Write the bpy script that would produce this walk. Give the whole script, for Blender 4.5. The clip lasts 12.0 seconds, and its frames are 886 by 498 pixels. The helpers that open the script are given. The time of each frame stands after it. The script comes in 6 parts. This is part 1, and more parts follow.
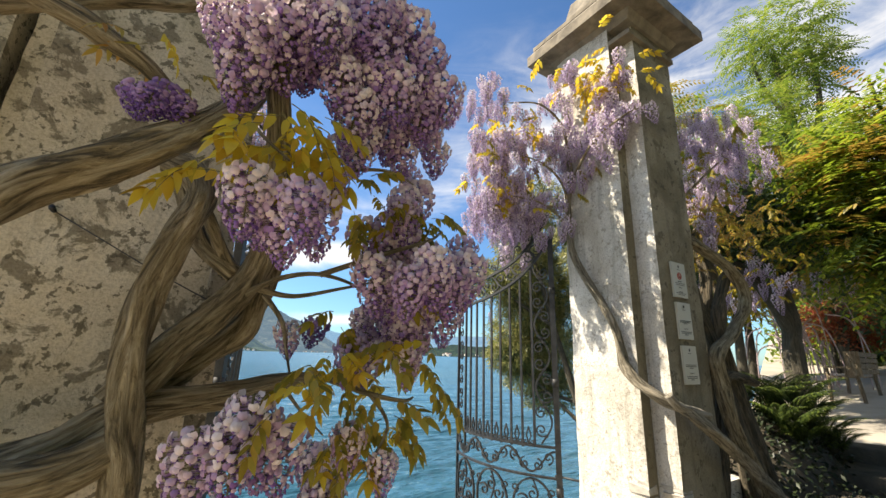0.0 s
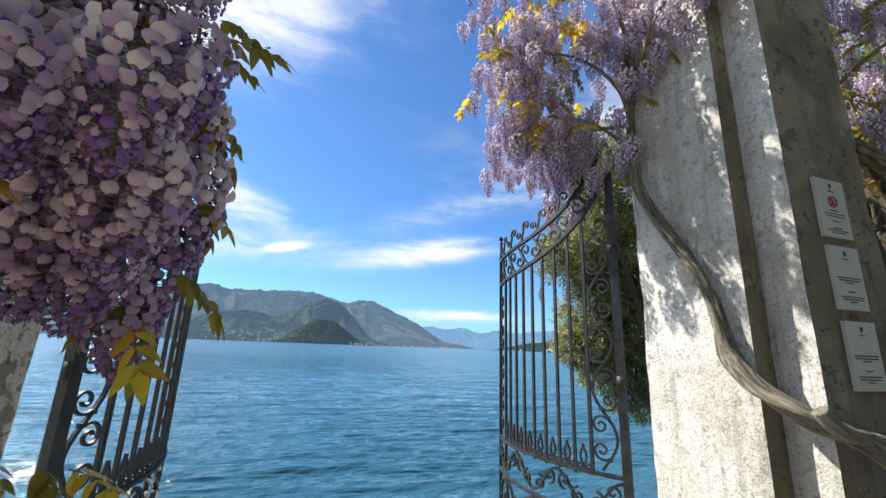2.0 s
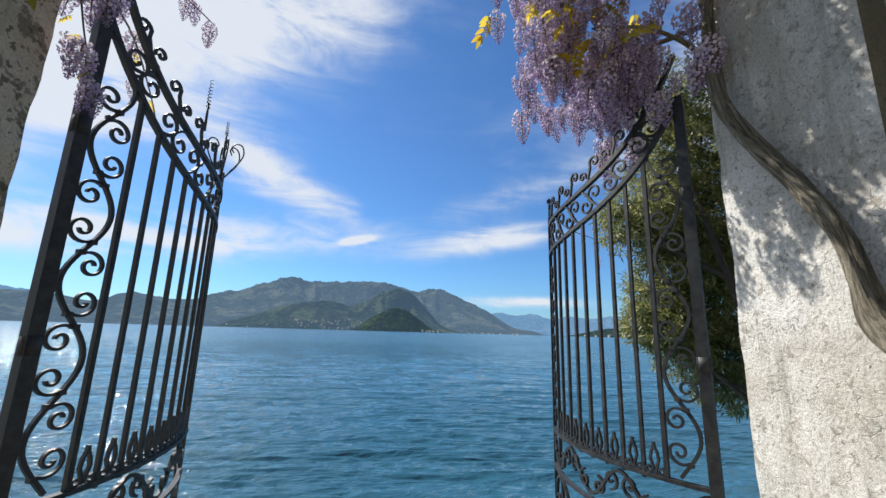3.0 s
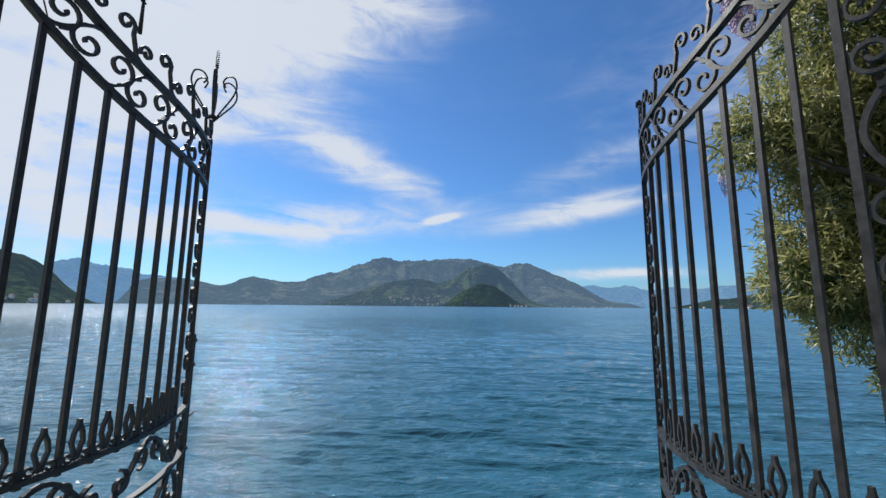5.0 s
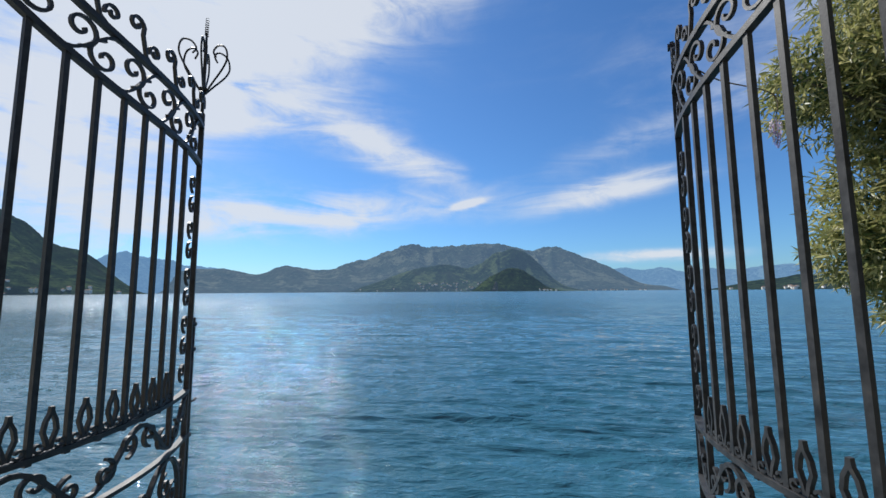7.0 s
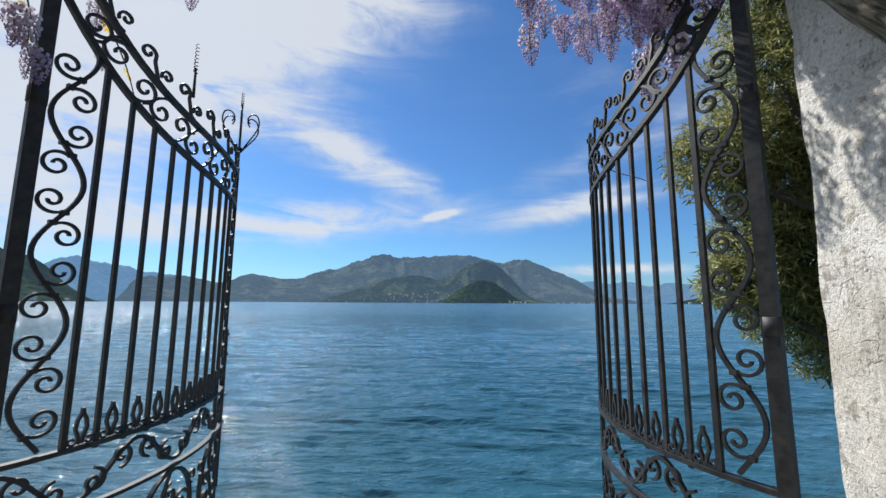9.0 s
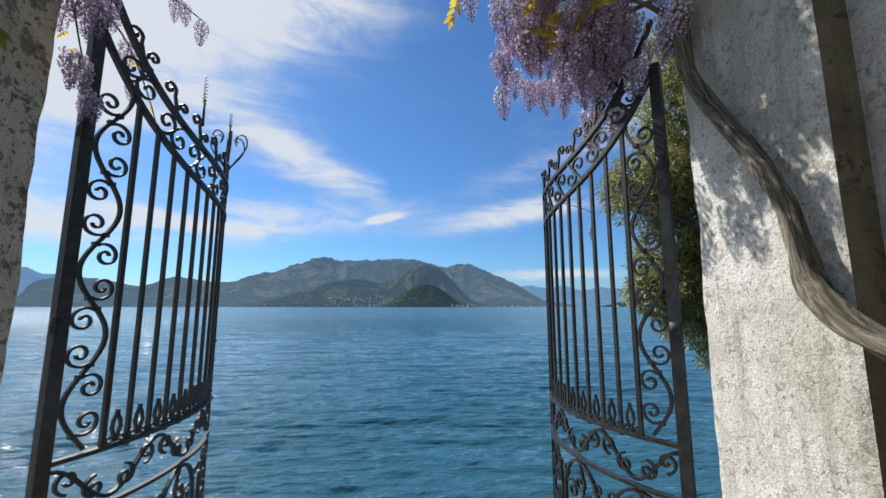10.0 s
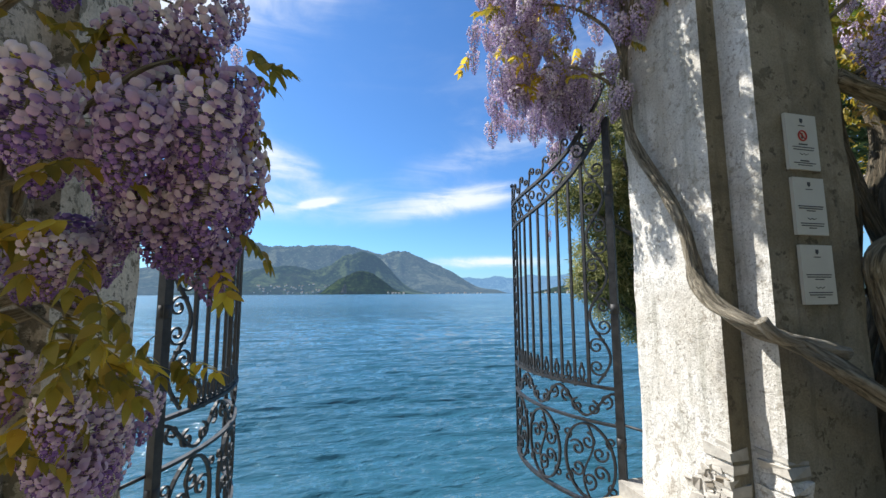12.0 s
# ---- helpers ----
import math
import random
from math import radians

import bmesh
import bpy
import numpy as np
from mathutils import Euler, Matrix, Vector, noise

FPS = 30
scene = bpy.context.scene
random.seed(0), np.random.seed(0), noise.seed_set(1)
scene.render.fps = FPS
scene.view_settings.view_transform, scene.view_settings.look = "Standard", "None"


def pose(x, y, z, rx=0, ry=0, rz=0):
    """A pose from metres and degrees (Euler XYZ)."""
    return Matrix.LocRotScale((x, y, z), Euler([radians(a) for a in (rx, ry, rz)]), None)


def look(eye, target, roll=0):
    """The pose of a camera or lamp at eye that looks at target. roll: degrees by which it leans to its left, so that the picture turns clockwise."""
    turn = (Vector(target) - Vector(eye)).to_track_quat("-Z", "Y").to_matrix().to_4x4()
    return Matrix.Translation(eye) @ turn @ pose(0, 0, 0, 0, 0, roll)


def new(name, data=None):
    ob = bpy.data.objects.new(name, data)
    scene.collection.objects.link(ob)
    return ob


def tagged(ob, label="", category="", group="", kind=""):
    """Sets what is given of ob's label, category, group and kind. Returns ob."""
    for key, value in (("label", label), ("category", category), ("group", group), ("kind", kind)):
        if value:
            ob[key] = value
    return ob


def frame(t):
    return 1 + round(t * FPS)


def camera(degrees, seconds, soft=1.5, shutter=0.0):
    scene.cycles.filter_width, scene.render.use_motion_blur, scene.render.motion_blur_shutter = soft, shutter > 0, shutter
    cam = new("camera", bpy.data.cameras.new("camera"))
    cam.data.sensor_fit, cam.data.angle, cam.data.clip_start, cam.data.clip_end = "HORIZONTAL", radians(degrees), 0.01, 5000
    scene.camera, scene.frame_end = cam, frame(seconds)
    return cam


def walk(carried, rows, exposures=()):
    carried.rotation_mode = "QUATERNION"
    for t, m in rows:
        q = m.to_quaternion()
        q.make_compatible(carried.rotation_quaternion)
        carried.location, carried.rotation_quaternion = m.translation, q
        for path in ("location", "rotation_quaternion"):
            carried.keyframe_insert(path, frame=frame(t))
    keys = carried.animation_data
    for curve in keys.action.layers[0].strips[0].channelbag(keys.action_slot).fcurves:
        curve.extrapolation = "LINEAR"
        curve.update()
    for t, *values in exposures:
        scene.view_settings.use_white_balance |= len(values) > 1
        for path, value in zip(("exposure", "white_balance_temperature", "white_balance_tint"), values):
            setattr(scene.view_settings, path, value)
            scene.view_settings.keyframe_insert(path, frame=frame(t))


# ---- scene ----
cam = camera(95.8, 12.0)
EXPO = 0.27
PATH = [
    (0, (0.329, 0.019, 1.51), (1.366, 1.649, 2.026), 1.7),
    (0.5, (0.624, 0.162, 1.504), (1.567, 1.846, 2.03), 1.9),
    (1, (0.916, 0.284, 1.494), (1.774, 2.014, 2.019), 1.8),
    (1.5, (1.2, 0.452, 1.466), (1.949, 2.235, 1.974), 1.9),
    (2, (1.466, 0.617, 1.465), (2.074, 2.461, 1.944), 2.1),
    (2.5, (1.692, 0.778, 1.444), (2.143, 2.675, 1.891), 1.9),
    (3, (1.851, 1.004, 1.411), (2.145, 2.94, 1.819), 1.6),
    (3.2, (1.897, 1.098, 1.403), (2.139, 3.043, 1.806), 1.4),
    (4.8, (2.209, 1.783, 1.36), (2.112, 3.76, 1.649), 0.6),
    (5, (2.23, 1.854, 1.349), (2.11, 3.83, 1.631), 0.5),
    (5.5, (2.307, 2.016, 1.319), (2.133, 3.992, 1.575), 0.3),
    (6, (2.326, 2.1, 1.307), (2.108, 4.075, 1.542), 0.0),
    (6.5, (2.32, 2.14, 1.295), (2.074, 4.112, 1.513), -0.3),
    (6.7, (2.326, 2.134, 1.302), (2.069, 4.106, 1.512), -0.4),
    (8.3, (2.367, 1.587, 1.32), (2.137, 3.561, 1.551), 0.1),
    (8.5, (2.381, 1.488, 1.331), (2.174, 3.463, 1.57), 0.2),
    (9, (2.352, 1.294, 1.371), (2.236, 3.272, 1.636), 0.3),
    (9.5, (2.218, 1.085, 1.399), (2.235, 3.065, 1.685), 0.2),
    (10, (2.094, 0.848, 1.404), (2.258, 2.822, 1.689), 0.0),
    (10.5, (1.922, 0.685, 1.41), (2.218, 2.644, 1.679), -0.1),
    (11, (1.726, 0.559, 1.408), (2.106, 2.507, 1.65), -0.2),
    (11.5, (1.61, 0.418, 1.401), (2.046, 2.357, 1.625), -0.2),
    (12, (1.518, 0.244, 1.411), (1.994, 2.174, 1.632), -0.3),
]
walk(cam, [(t, look(eye, target, roll)) for t, eye, target, roll in PATH], [(t, EXPO + e, k, 10.0) for t, e, k in ((0.0, 0.82, 7600.0), (1.0, 0.80, 7000.0), (1.5, 0.72, 6650.0), (2.5, 0.38, 6400.0), (3.2, 0.1, 6350.0), (5.0, 0.0, 6250.0), (9.5, 0.0, 6300.0), (10.5, 0.12, 6350.0), (11.5, 0.40, 6350.0), (12.0, 0.50, 6300.0))])

# ---- world, sun ----
SUN_AZ, SUN_EL = -48.0, 46.0   # degrees from +y towards +x, above the horizon


def bearing(az, el):
    a, e = radians(az), radians(el)
    return Vector((math.sin(a) * math.cos(e), math.cos(a) * math.cos(e), math.sin(e)))


world = bpy.data.worlds.new("sky")
scene.world = world
world.use_nodes = True


def node(tree, kind, **values):
    n = tree.nodes.new(kind)
    for key, value in values.items():
        if key in n.inputs:
            n.inputs[key].default_value = value
    return n


def join(tree, a, b):
    tree.links.new(a, b)


def math_node(tree, op, a, b=None, clamp=False):
    n = tree.nodes.new("ShaderNodeMath")
    n.operation, n.use_clamp = op, clamp
    for i, v in enumerate((a, b)):
        if v is None:
            continue
        if isinstance(v, (int, float)):
            n.inputs[i].default_value = v
        else:
            join(tree, v, n.inputs[i])
    return n.outputs[0]


def dot_node(tree, a, vec):
    n = tree.nodes.new("ShaderNodeVectorMath")
    n.operation = "DOT_PRODUCT"
    join(tree, a, n.inputs[0])
    n.inputs[1].default_value = vec
    return n.outputs["Value"]


def build_sky():
    t = world.node_tree
    t.nodes.clear()
    out = t.nodes.new("ShaderNodeOutputWorld")
    bg = t.nodes.new("ShaderNodeBackground")
    join(t, bg.outputs[0], out.inputs[0])
    bg.inputs["Strength"].default_value = SKY
    sky = t.nodes.new("ShaderNodeTexSky")
    sky.sky_type, sky.sun_disc = "NISHITA", False
    sky.sun_elevation, sky.sun_rotation = radians(SUN_EL), radians(SUN_AZ)
    sky.air_density, sky.dust_density, sky.ozone_density = 1.0, 0.4, 4.0
    coord = t.nodes.new("ShaderNodeTexCoord").outputs["Generated"]
    # soft streaky clouds: broad banks with drawn-out fibres
    banks = [(-52, 36, 0.50, 0.24, 26, 1.0), (-26, 36, 0.34, 0.10, 30, 1.1), (-40, 22, 0.30, 0.06, 14, 0.9), (-17, 20, 0.20, 0.045, -17, 1.15), (-27, 10.5, 0.30, 0.052, 6, 1.25), (-62, 14, 0.34, 0.16, 0, 0.95),
             (15, 13, 0.17, 0.032, 8, 1.0), (22, 20, 0.30, 0.035, 14, 0.35), (-4.0, 12.3, 0.040, 0.008, 14, 1.7), (20, 4.4, 0.16, 0.014, 0, 1.2), (60, 30, 0.5, 0.2, 0, 0.7), (150, 40, 0.9, 0.3, 0, 0.8), (-140, 35, 0.7, 0.25, 0, 0.8)]
    total = None
    for az, el, wide, high, tilt, gain in banks:
        c = bearing(az, el)
        side = Vector((math.cos(radians(az)), -math.sin(radians(az)), 0))
        up = side.cross(c)
        k = radians(tilt)
        s2, u2 = side * math.cos(k) + up * math.sin(k), up * math.cos(k) - side * math.sin(k)
        a = math_node(t, "POWER", math_node(t, "DIVIDE", dot_node(t, coord, s2), wide), 2)
        b = math_node(t, "POWER", math_node(t, "DIVIDE", dot_node(t, coord, u2), high), 2)
        front = math_node(t, "GREATER_THAN", dot_node(t, coord, c), 0)
        g = math_node(t, "MULTIPLY", math_node(t, "EXPONENT", math_node(t, "MULTIPLY", math_node(t, "ADD", a, b), -1.0)), math_node(t, "MULTIPLY", front, gain))
        total = g if total is None else math_node(t, "ADD", total, g)
    turn = t.nodes.new("ShaderNodeMapping")
    turn.inputs["Rotation"].default_value = (0.0, radians(-14), radians(-10))
    turn.inputs["Scale"].default_value = (2.2, 2.2, 9.0)
    join(t, coord, turn.inputs["Vector"])
    fib = node(t, "ShaderNodeTexNoise", Scale=2.0, Detail=8.0, Roughness=0.62, Distortion=0.7)
    join(t, turn.outputs[0], fib.inputs["Vector"])
    puff = node(t, "ShaderNodeTexNoise", Scale=5.0, Detail=7.0, Roughness=0.6, Distortion=0.3)
    join(t, coord, puff.inputs["Vector"])
    mixn = math_node(t, "ADD", math_node(t, "MULTIPLY", fib.outputs[0], 0.7), math_node(t, "MULTIPLY", puff.outputs[0], 0.45))
    dens = math_node(t, "MULTIPLY", total, math_node(t, "MULTIPLY", math_node(t, "SUBTRACT", mixn, 0.34), 3.3), True)
    soft = t.nodes.new("ShaderNodeMapRange")
    soft.interpolation_type = "SMOOTHSTEP"
    soft.inputs["From Min"].default_value, soft.inputs["From Max"].default_value = 0.08, 0.95
    soft.inputs["To Max"].default_value = 0.9
    join(t, dens, soft.inputs["Value"])
    tint = t.nodes.new("ShaderNodeMix")
    tint.data_type, tint.blend_type = "RGBA", "MULTIPLY"
    tint.inputs[0].default_value = 1.0
    join(t, sky.outputs[0], tint.inputs[6])
    tint.inputs[7].default_value = (0.60, 0.92, 1.20, 1)
    mix = t.nodes.new("ShaderNodeMix")
    mix.data_type = "RGBA"
    join(t, soft.outputs[0], mix.inputs[0])
    join(t, tint.outputs[2], mix.inputs[6])
    mix.inputs[7].default_value = (CLOUD * 0.97, CLOUD, CLOUD * 1.04, 1)
    join(t, mix.outputs[2], bg.inputs["Color"])


SKY, CLOUD = 0.085, 7.4
build_sky()
sun = new("sun", bpy.data.lights.new("sun", "SUN"))
sun.data.energy, sun.data.angle, sun.data.color = 5.0, radians(0.53), (1.0, 0.955, 0.88)
sun.matrix_world = look(bearing(SUN_AZ, SUN_EL) * 50, (0, 0, 0))

# ---- materials ----


def material(name, rough=0.8, metal=0.0):
    m = bpy.data.materials.new(name)
    m.use_nodes = True
    p = m.node_tree.nodes["Principled BSDF"]
    p.inputs["Roughness"].default_value, p.inputs["Metallic"].default_value = rough, metal
    return m, m.node_tree, p


def ramp(t, value, stops):
    r = t.nodes.new("ShaderNodeValToRGB")
    while len(r.color_ramp.elements) < len(stops):
        r.color_ramp.elements.new(0.5)
    for e, (at, c) in zip(r.color_ramp.elements, stops):
        e.position, e.color = at, (*c, 1)
    join(t, value, r.inputs[0])
    return r.outputs[0]


def noise_of(t, scale, detail=6.0, rough=0.6, distort=0.0, vec=None, where="Object"):
    n = node(t, "ShaderNodeTexNoise", Scale=scale, Detail=detail, Roughness=rough, Distortion=distort)
    if vec is None:
        vec = t.nodes.new("ShaderNodeTexCoord").outputs[where]
    join(t, vec, n.inputs["Vector"])
    return n.outputs[0]


def stretched(t, scale, where="Object"):
    c = t.nodes.new("ShaderNodeTexCoord").outputs[where]
    m = t.nodes.new("ShaderNodeMapping")
    m.inputs["Scale"].default_value = scale
    join(t, c, m.inputs["Vector"])
    return m.outputs[0]


def blend(t, fac, a, b, how="MIX"):
    n = t.nodes.new("ShaderNodeMix")
    n.data_type, n.blend_type = "RGBA", how
    for slot, v in ((0, fac), (6, a), (7, b)):
        if isinstance(v, (int, float)):
            n.inputs[slot].default_value = v
        elif isinstance(v, tuple):
            n.inputs[slot].default_value = (*v, 1)
        else:
            join(t, v, n.inputs[slot])
    return n.outputs[2]


def bump(t, p, height, strength, dist=0.01, prev=None):
    b = t.nodes.new("ShaderNodeBump")
    b.inputs["Strength"].default_value, b.inputs["Distance"].default_value = strength, dist
    join(t, height, b.inputs["Height"])
    if prev is not None:
        join(t, prev, b.inputs["Normal"])
    join(t, b.outputs[0], p.inputs["Normal"])
    return b.outputs[0]


def mat_plaster(name, tones, stain, spots, spread, streaks, cracks=0.55, grime=(0.24, 0.23, 0.17)):
    m, t, p = material(name, 0.92)
    big = noise_of(t, 1.7, 5, 0.6, 0.6)
    mid = noise_of(t, spots, 8, 0.68, 0.4)
    fine = noise_of(t, 85.0, 5, 0.7)
    base = ramp(t, big, list(zip((0.30, 0.48, 0.66), tones)))
    patch = ramp(t, mid, [(spread, (0, 0, 0)), (spread + 0.035, (1, 1, 1))])
    col = blend(t, math_node(t, "MULTIPLY", patch, 0.75), base, stain)
    speck = ramp(t, noise_of(t, spots * 3.4, 5, 0.6, 0.2), [(spread + 0.045, (0, 0, 0)), (spread + 0.07, (1, 1, 1))])
    col = blend(t, math_node(t, "MULTIPLY", speck, 0.8), col, tuple(c * 0.7 for c in stain))
    grit = ramp(t, fine, [(0.40, (0.62, 0.60, 0.56)), (0.56, (1, 1, 1))])
    col = blend(t, 0.55, col, grit, "MULTIPLY")
    run = noise_of(t, 1.0, 6, 0.65, 0.2, stretched(t, (14.0, 14.0, 1.1)))
    streak = ramp(t, run, [(0.52, (0, 0, 0)), (0.75, (1, 1, 1))])
    col = blend(t, math_node(t, "MULTIPLY", streak, streaks), col, grime)
    vor = node(t, "ShaderNodeTexVoronoi", Scale=13.0)
    vor.feature = "DISTANCE_TO_EDGE"
    warp = t.nodes.new("ShaderNodeVectorMath")
    warp.operation = "MULTIPLY_ADD"
    wn = node(t, "ShaderNodeTexNoise", Scale=6.0, Detail=4.0)
    oc = t.nodes.new("ShaderNodeTexCoord").outputs["Object"]
    join(t, oc, wn.inputs["Vector"])
    join(t, wn.outputs["Color"], warp.inputs[0])
    warp.inputs[1].default_value = (0.20, 0.20, 0.20)
    join(t, oc, warp.inputs[2])
    join(t, warp.outputs[0], vor.inputs["Vector"])
    gate = ramp(t, noise_of(t, 2.3, 3), [(0.40, (0, 0, 0)), (0.52, (1, 1, 1))])
    gate = math_node(t, "MULTIPLY", gate, ramp(t, noise_of(t, 15.0, 3), [(0.38, (0, 0, 0)), (0.52, (1, 1, 1))]))
    crack = math_node(t, "MULTIPLY", ramp(t, vor.outputs[0], [(0.0, (1, 1, 1)), (0.030, (0, 0, 0))]), gate)
    col = blend(t, math_node(t, "MULTIPLY", crack, cracks), col, (0.16, 0.14, 0.12))
    join(t, col, p.inputs["Base Color"])
    one = bump(t, p, mid, 0.75, 0.012)
    two = bump(t, p, fine, 0.9, 0.007, one)
    bump(t, p, math_node(t, "MULTIPLY", crack, -1.0), cracks, 0.008, two)
    return m


def mat_stone(name, a, b, scale=6.0, rough=0.9, vary=0.25):
    m, t, p = material(name, rough)
    big, fine = noise_of(t, scale, 8, 0.65, 0.3), noise_of(t, scale * 9, 4, 0.6)
    col = ramp(t, big, [(0.32, a), (0.66, b)])
    rnd = t.nodes.new("ShaderNodeObjectInfo").outputs["Random"]
    col = blend(t, math_node(t, "MULTIPLY", rnd, vary), col, (0.5, 0.45, 0.38))
    join(t, col, p.inputs["Base Color"])
    bump(t, p, fine, 0.5, 0.005, bump(t, p, big, 0.6, 0.02))
    return m


def mat_iron():
    m, t, p = material("wrought_iron", 0.48, 0.1)
    n = noise_of(t, 22, 6, 0.65)
    join(t, ramp(t, n, [(0.34, (0.013, 0.0135, 0.015)), (0.62, (0.042, 0.044, 0.047)), (0.80, (0.085, 0.064, 0.045))]), p.inputs["Base Color"])
    join(t, ramp(t, n, [(0.3, (0.42, 0.42, 0.42)), (0.7, (0.66, 0.66, 0.66))]), p.inputs["Roughness"])
    bump(t, p, noise_of(t, 160, 4, 0.6), 0.35, 0.002)
    return m


def mat_bark(name, a, b, c, along=True):
    m, t, p = material(name, 0.9)
    if along:
        # the grain follows the limb: the third coordinate is the length along it
        g = t.nodes.new("ShaderNodeAttribute")
        g.attribute_name = "grain"
        mp = t.nodes.new("ShaderNodeMapping")
        mp.inputs["Scale"].default_value = (46.0, 46.0, 6.5)
        join(t, g.outputs["Vector"], mp.inputs["Vector"])
        v = mp.outputs[0]
    else:
        v = stretched(t, (34.0, 34.0, 7.0))
    fib = noise_of(t, 1.0, 7, 0.68, 0.9, v)
    big = noise_of(t, 5.0, 4)
    col = ramp(t, fib, [(0.38, a), (0.49, b), (0.63, c)])
    col = blend(t, math_node(t, "MULTIPLY", big, 0.40), col, (0.20, 0.19, 0.12))
    join(t, col, p.inputs["Base Color"])
    bump(t, p, noise_of(t, 90, 4), 0.4, 0.004, bump(t, p, fib, 1.0, 0.055))
    return m


def thin(m, t, p, col, amount):
    """Lets light through a petal or leaf."""
    tr = t.nodes.new("ShaderNodeBsdfTranslucent")
    join(t, col, tr.inputs["Color"])
    mix = t.nodes.new("ShaderNodeMixShader")
    mix.inputs[0].default_value = amount
    join(t, p.outputs[0], mix.inputs[1])
    join(t, tr.outputs[0], mix.inputs[2])
    join(t, mix.outputs[0], t.nodes["Material Output"].inputs[0])


def mat_petal(name, low, middle, top):
    m, t, p = material(name, 0.62)
    gen = t.nodes.new("ShaderNodeTexCoord").outputs["Generated"]
    sep = t.nodes.new("ShaderNodeSeparateXYZ")
    join(t, gen, sep.inputs[0])
    isl = t.nodes.new("ShaderNodeNewGeometry").outputs["Random Per Island"]
    z = math_node(t, "ADD", sep.outputs[2], math_node(t, "MULTIPLY", math_node(t, "SUBTRACT", isl, 0.5), 0.75))
    col = ramp(t, z, [(0.05, low), (0.42, middle), (0.85, top)])
    rnd = t.nodes.new("ShaderNodeObjectInfo").outputs["Random"]
    col = blend(t, math_node(t, "MULTIPLY", rnd, 0.35), col, middle)
    col = blend(t, math_node(t, "MULTIPLY", math_node(t, "GREATER_THAN", rnd, 0.66), 0.36), col, low)
    join(t, col, p.inputs["Base Color"])
    bump(t, p, noise_of(t, 120, 3), 0.25, 0.002)
    thin(m, t, p, col, 0.26)
    return m


def mat_leaf(name, a, b, c, amount=0.4, rough=0.5):
    m, t, p = material(name, rough)
    isl = t.nodes.new("ShaderNodeNewGeometry").outputs["Random Per Island"]
    col = ramp(t, isl, [(0.1, a), (0.5, b), (0.92, c)])
    col = blend(t, 0.25, col, ramp(t, noise_of(t, 45, 4), [(0.35, a), (0.7, c)]))
    join(t, col, p.inputs["Base Color"])
    thin(m, t, p, col, amount)
    return m


def mat_plain(name, col, rough=0.6, metal=0.0, vary=0.15, scale=30):
    m, t, p = material(name, rough, metal)
    n = noise_of(t, scale, 5)
    dark = tuple(c * (1 - vary) for c in col)
    join(t, ramp(t, n, [(0.35, dark), (0.65, col)]), p.inputs["Base Color"])
    return m


def mat_water():
    m, t, p = material("lake_water", 0.06)
    p.inputs["IOR"].default_value = 1.46
    # open water is ruffled by the breeze, the strip under the wall is calmer
    far = t.nodes.new("ShaderNodeVectorMath")
    far.operation = "LENGTH"
    join(t, t.nodes.new("ShaderNodeTexCoord").outputs["Object"], far.inputs[0])
    ruffle = node(t, "ShaderNodeMapRange")
    for key, value in (("From Min", 22.0), ("From Max", 90.0), ("To Min", 0.03), ("To Max", 0.19)):
        ruffle.inputs[key].default_value = value
    join(t, far.outputs["Value"], ruffle.inputs["Value"])
    join(t, ruffle.outputs[0], p.inputs["Roughness"])
    join(t, ramp(t, noise_of(t, 0.05, 4, 0.6), [(0.35, (0.024, 0.092, 0.132)), (0.7, (0.034, 0.114, 0.158))]), p.inputs["Base Color"])
    w1 = noise_of(t, 1.0, 5, 0.55, 0.6, stretched(t, (0.55, 1.5, 1.0)))
    w2 = noise_of(t, 1.0, 4, 0.6, 0.3, stretched(t, (3.0, 12.0, 1.0)))
    w3 = noise_of(t, 1.0, 3, 0.55, 0.2, stretched(t, (0.06, 0.20, 1.0)))
    b = bump(t, p, w2, 0.8, 0.045, bump(t, p, w1, 1.0, 0.20))
    bump(t, p, w3, 0.6, 1.2, b)
    return m


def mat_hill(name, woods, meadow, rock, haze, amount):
    """Far wooded slopes seen through lake air: haze is painted in as faint blue emission."""
    m, t, p = material(name, 0.95)
    pos = t.nodes.new("ShaderNodeNewGeometry").outputs["Position"]
    n1 = noise_of(t, 0.006, 8, 0.65, 0.5, pos)
    n2 = noise_of(t, 0.030, 7, 0.74, 0.0, pos)
    n3 = noise_of(t, 0.0035, 4, 0.6, 1.2, pos)
    col = ramp(t, n1, [(0.38, woods), (0.56, meadow), (0.72, rock)])
    col = blend(t, 0.75, col, ramp(t, n2, [(0.40, tuple(c * 0.12 for c in woods)), (0.55, woods), (0.68, tuple(c * 1.3 for c in meadow))]))
    # clearings and pale crags with edges of their own
    fields = ramp(t, math_node(t, "ADD", math_node(t, "MULTIPLY", n3, 0.7), math_node(t, "MULTIPLY", n2, 0.35)), [(0.54, (0, 0, 0)), (0.60, (1, 1, 1))])
    col = blend(t, math_node(t, "MULTIPLY", fields, 0.35), col, tuple(c * 2.2 for c in meadow))
    bump(t, p, n2, 1.0, 45.0)
    join(t, col, p.inputs["Base Color"])
    p.inputs["Specular IOR Level"].default_value = 0.0
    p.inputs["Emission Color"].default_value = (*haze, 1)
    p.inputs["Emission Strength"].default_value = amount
    return m


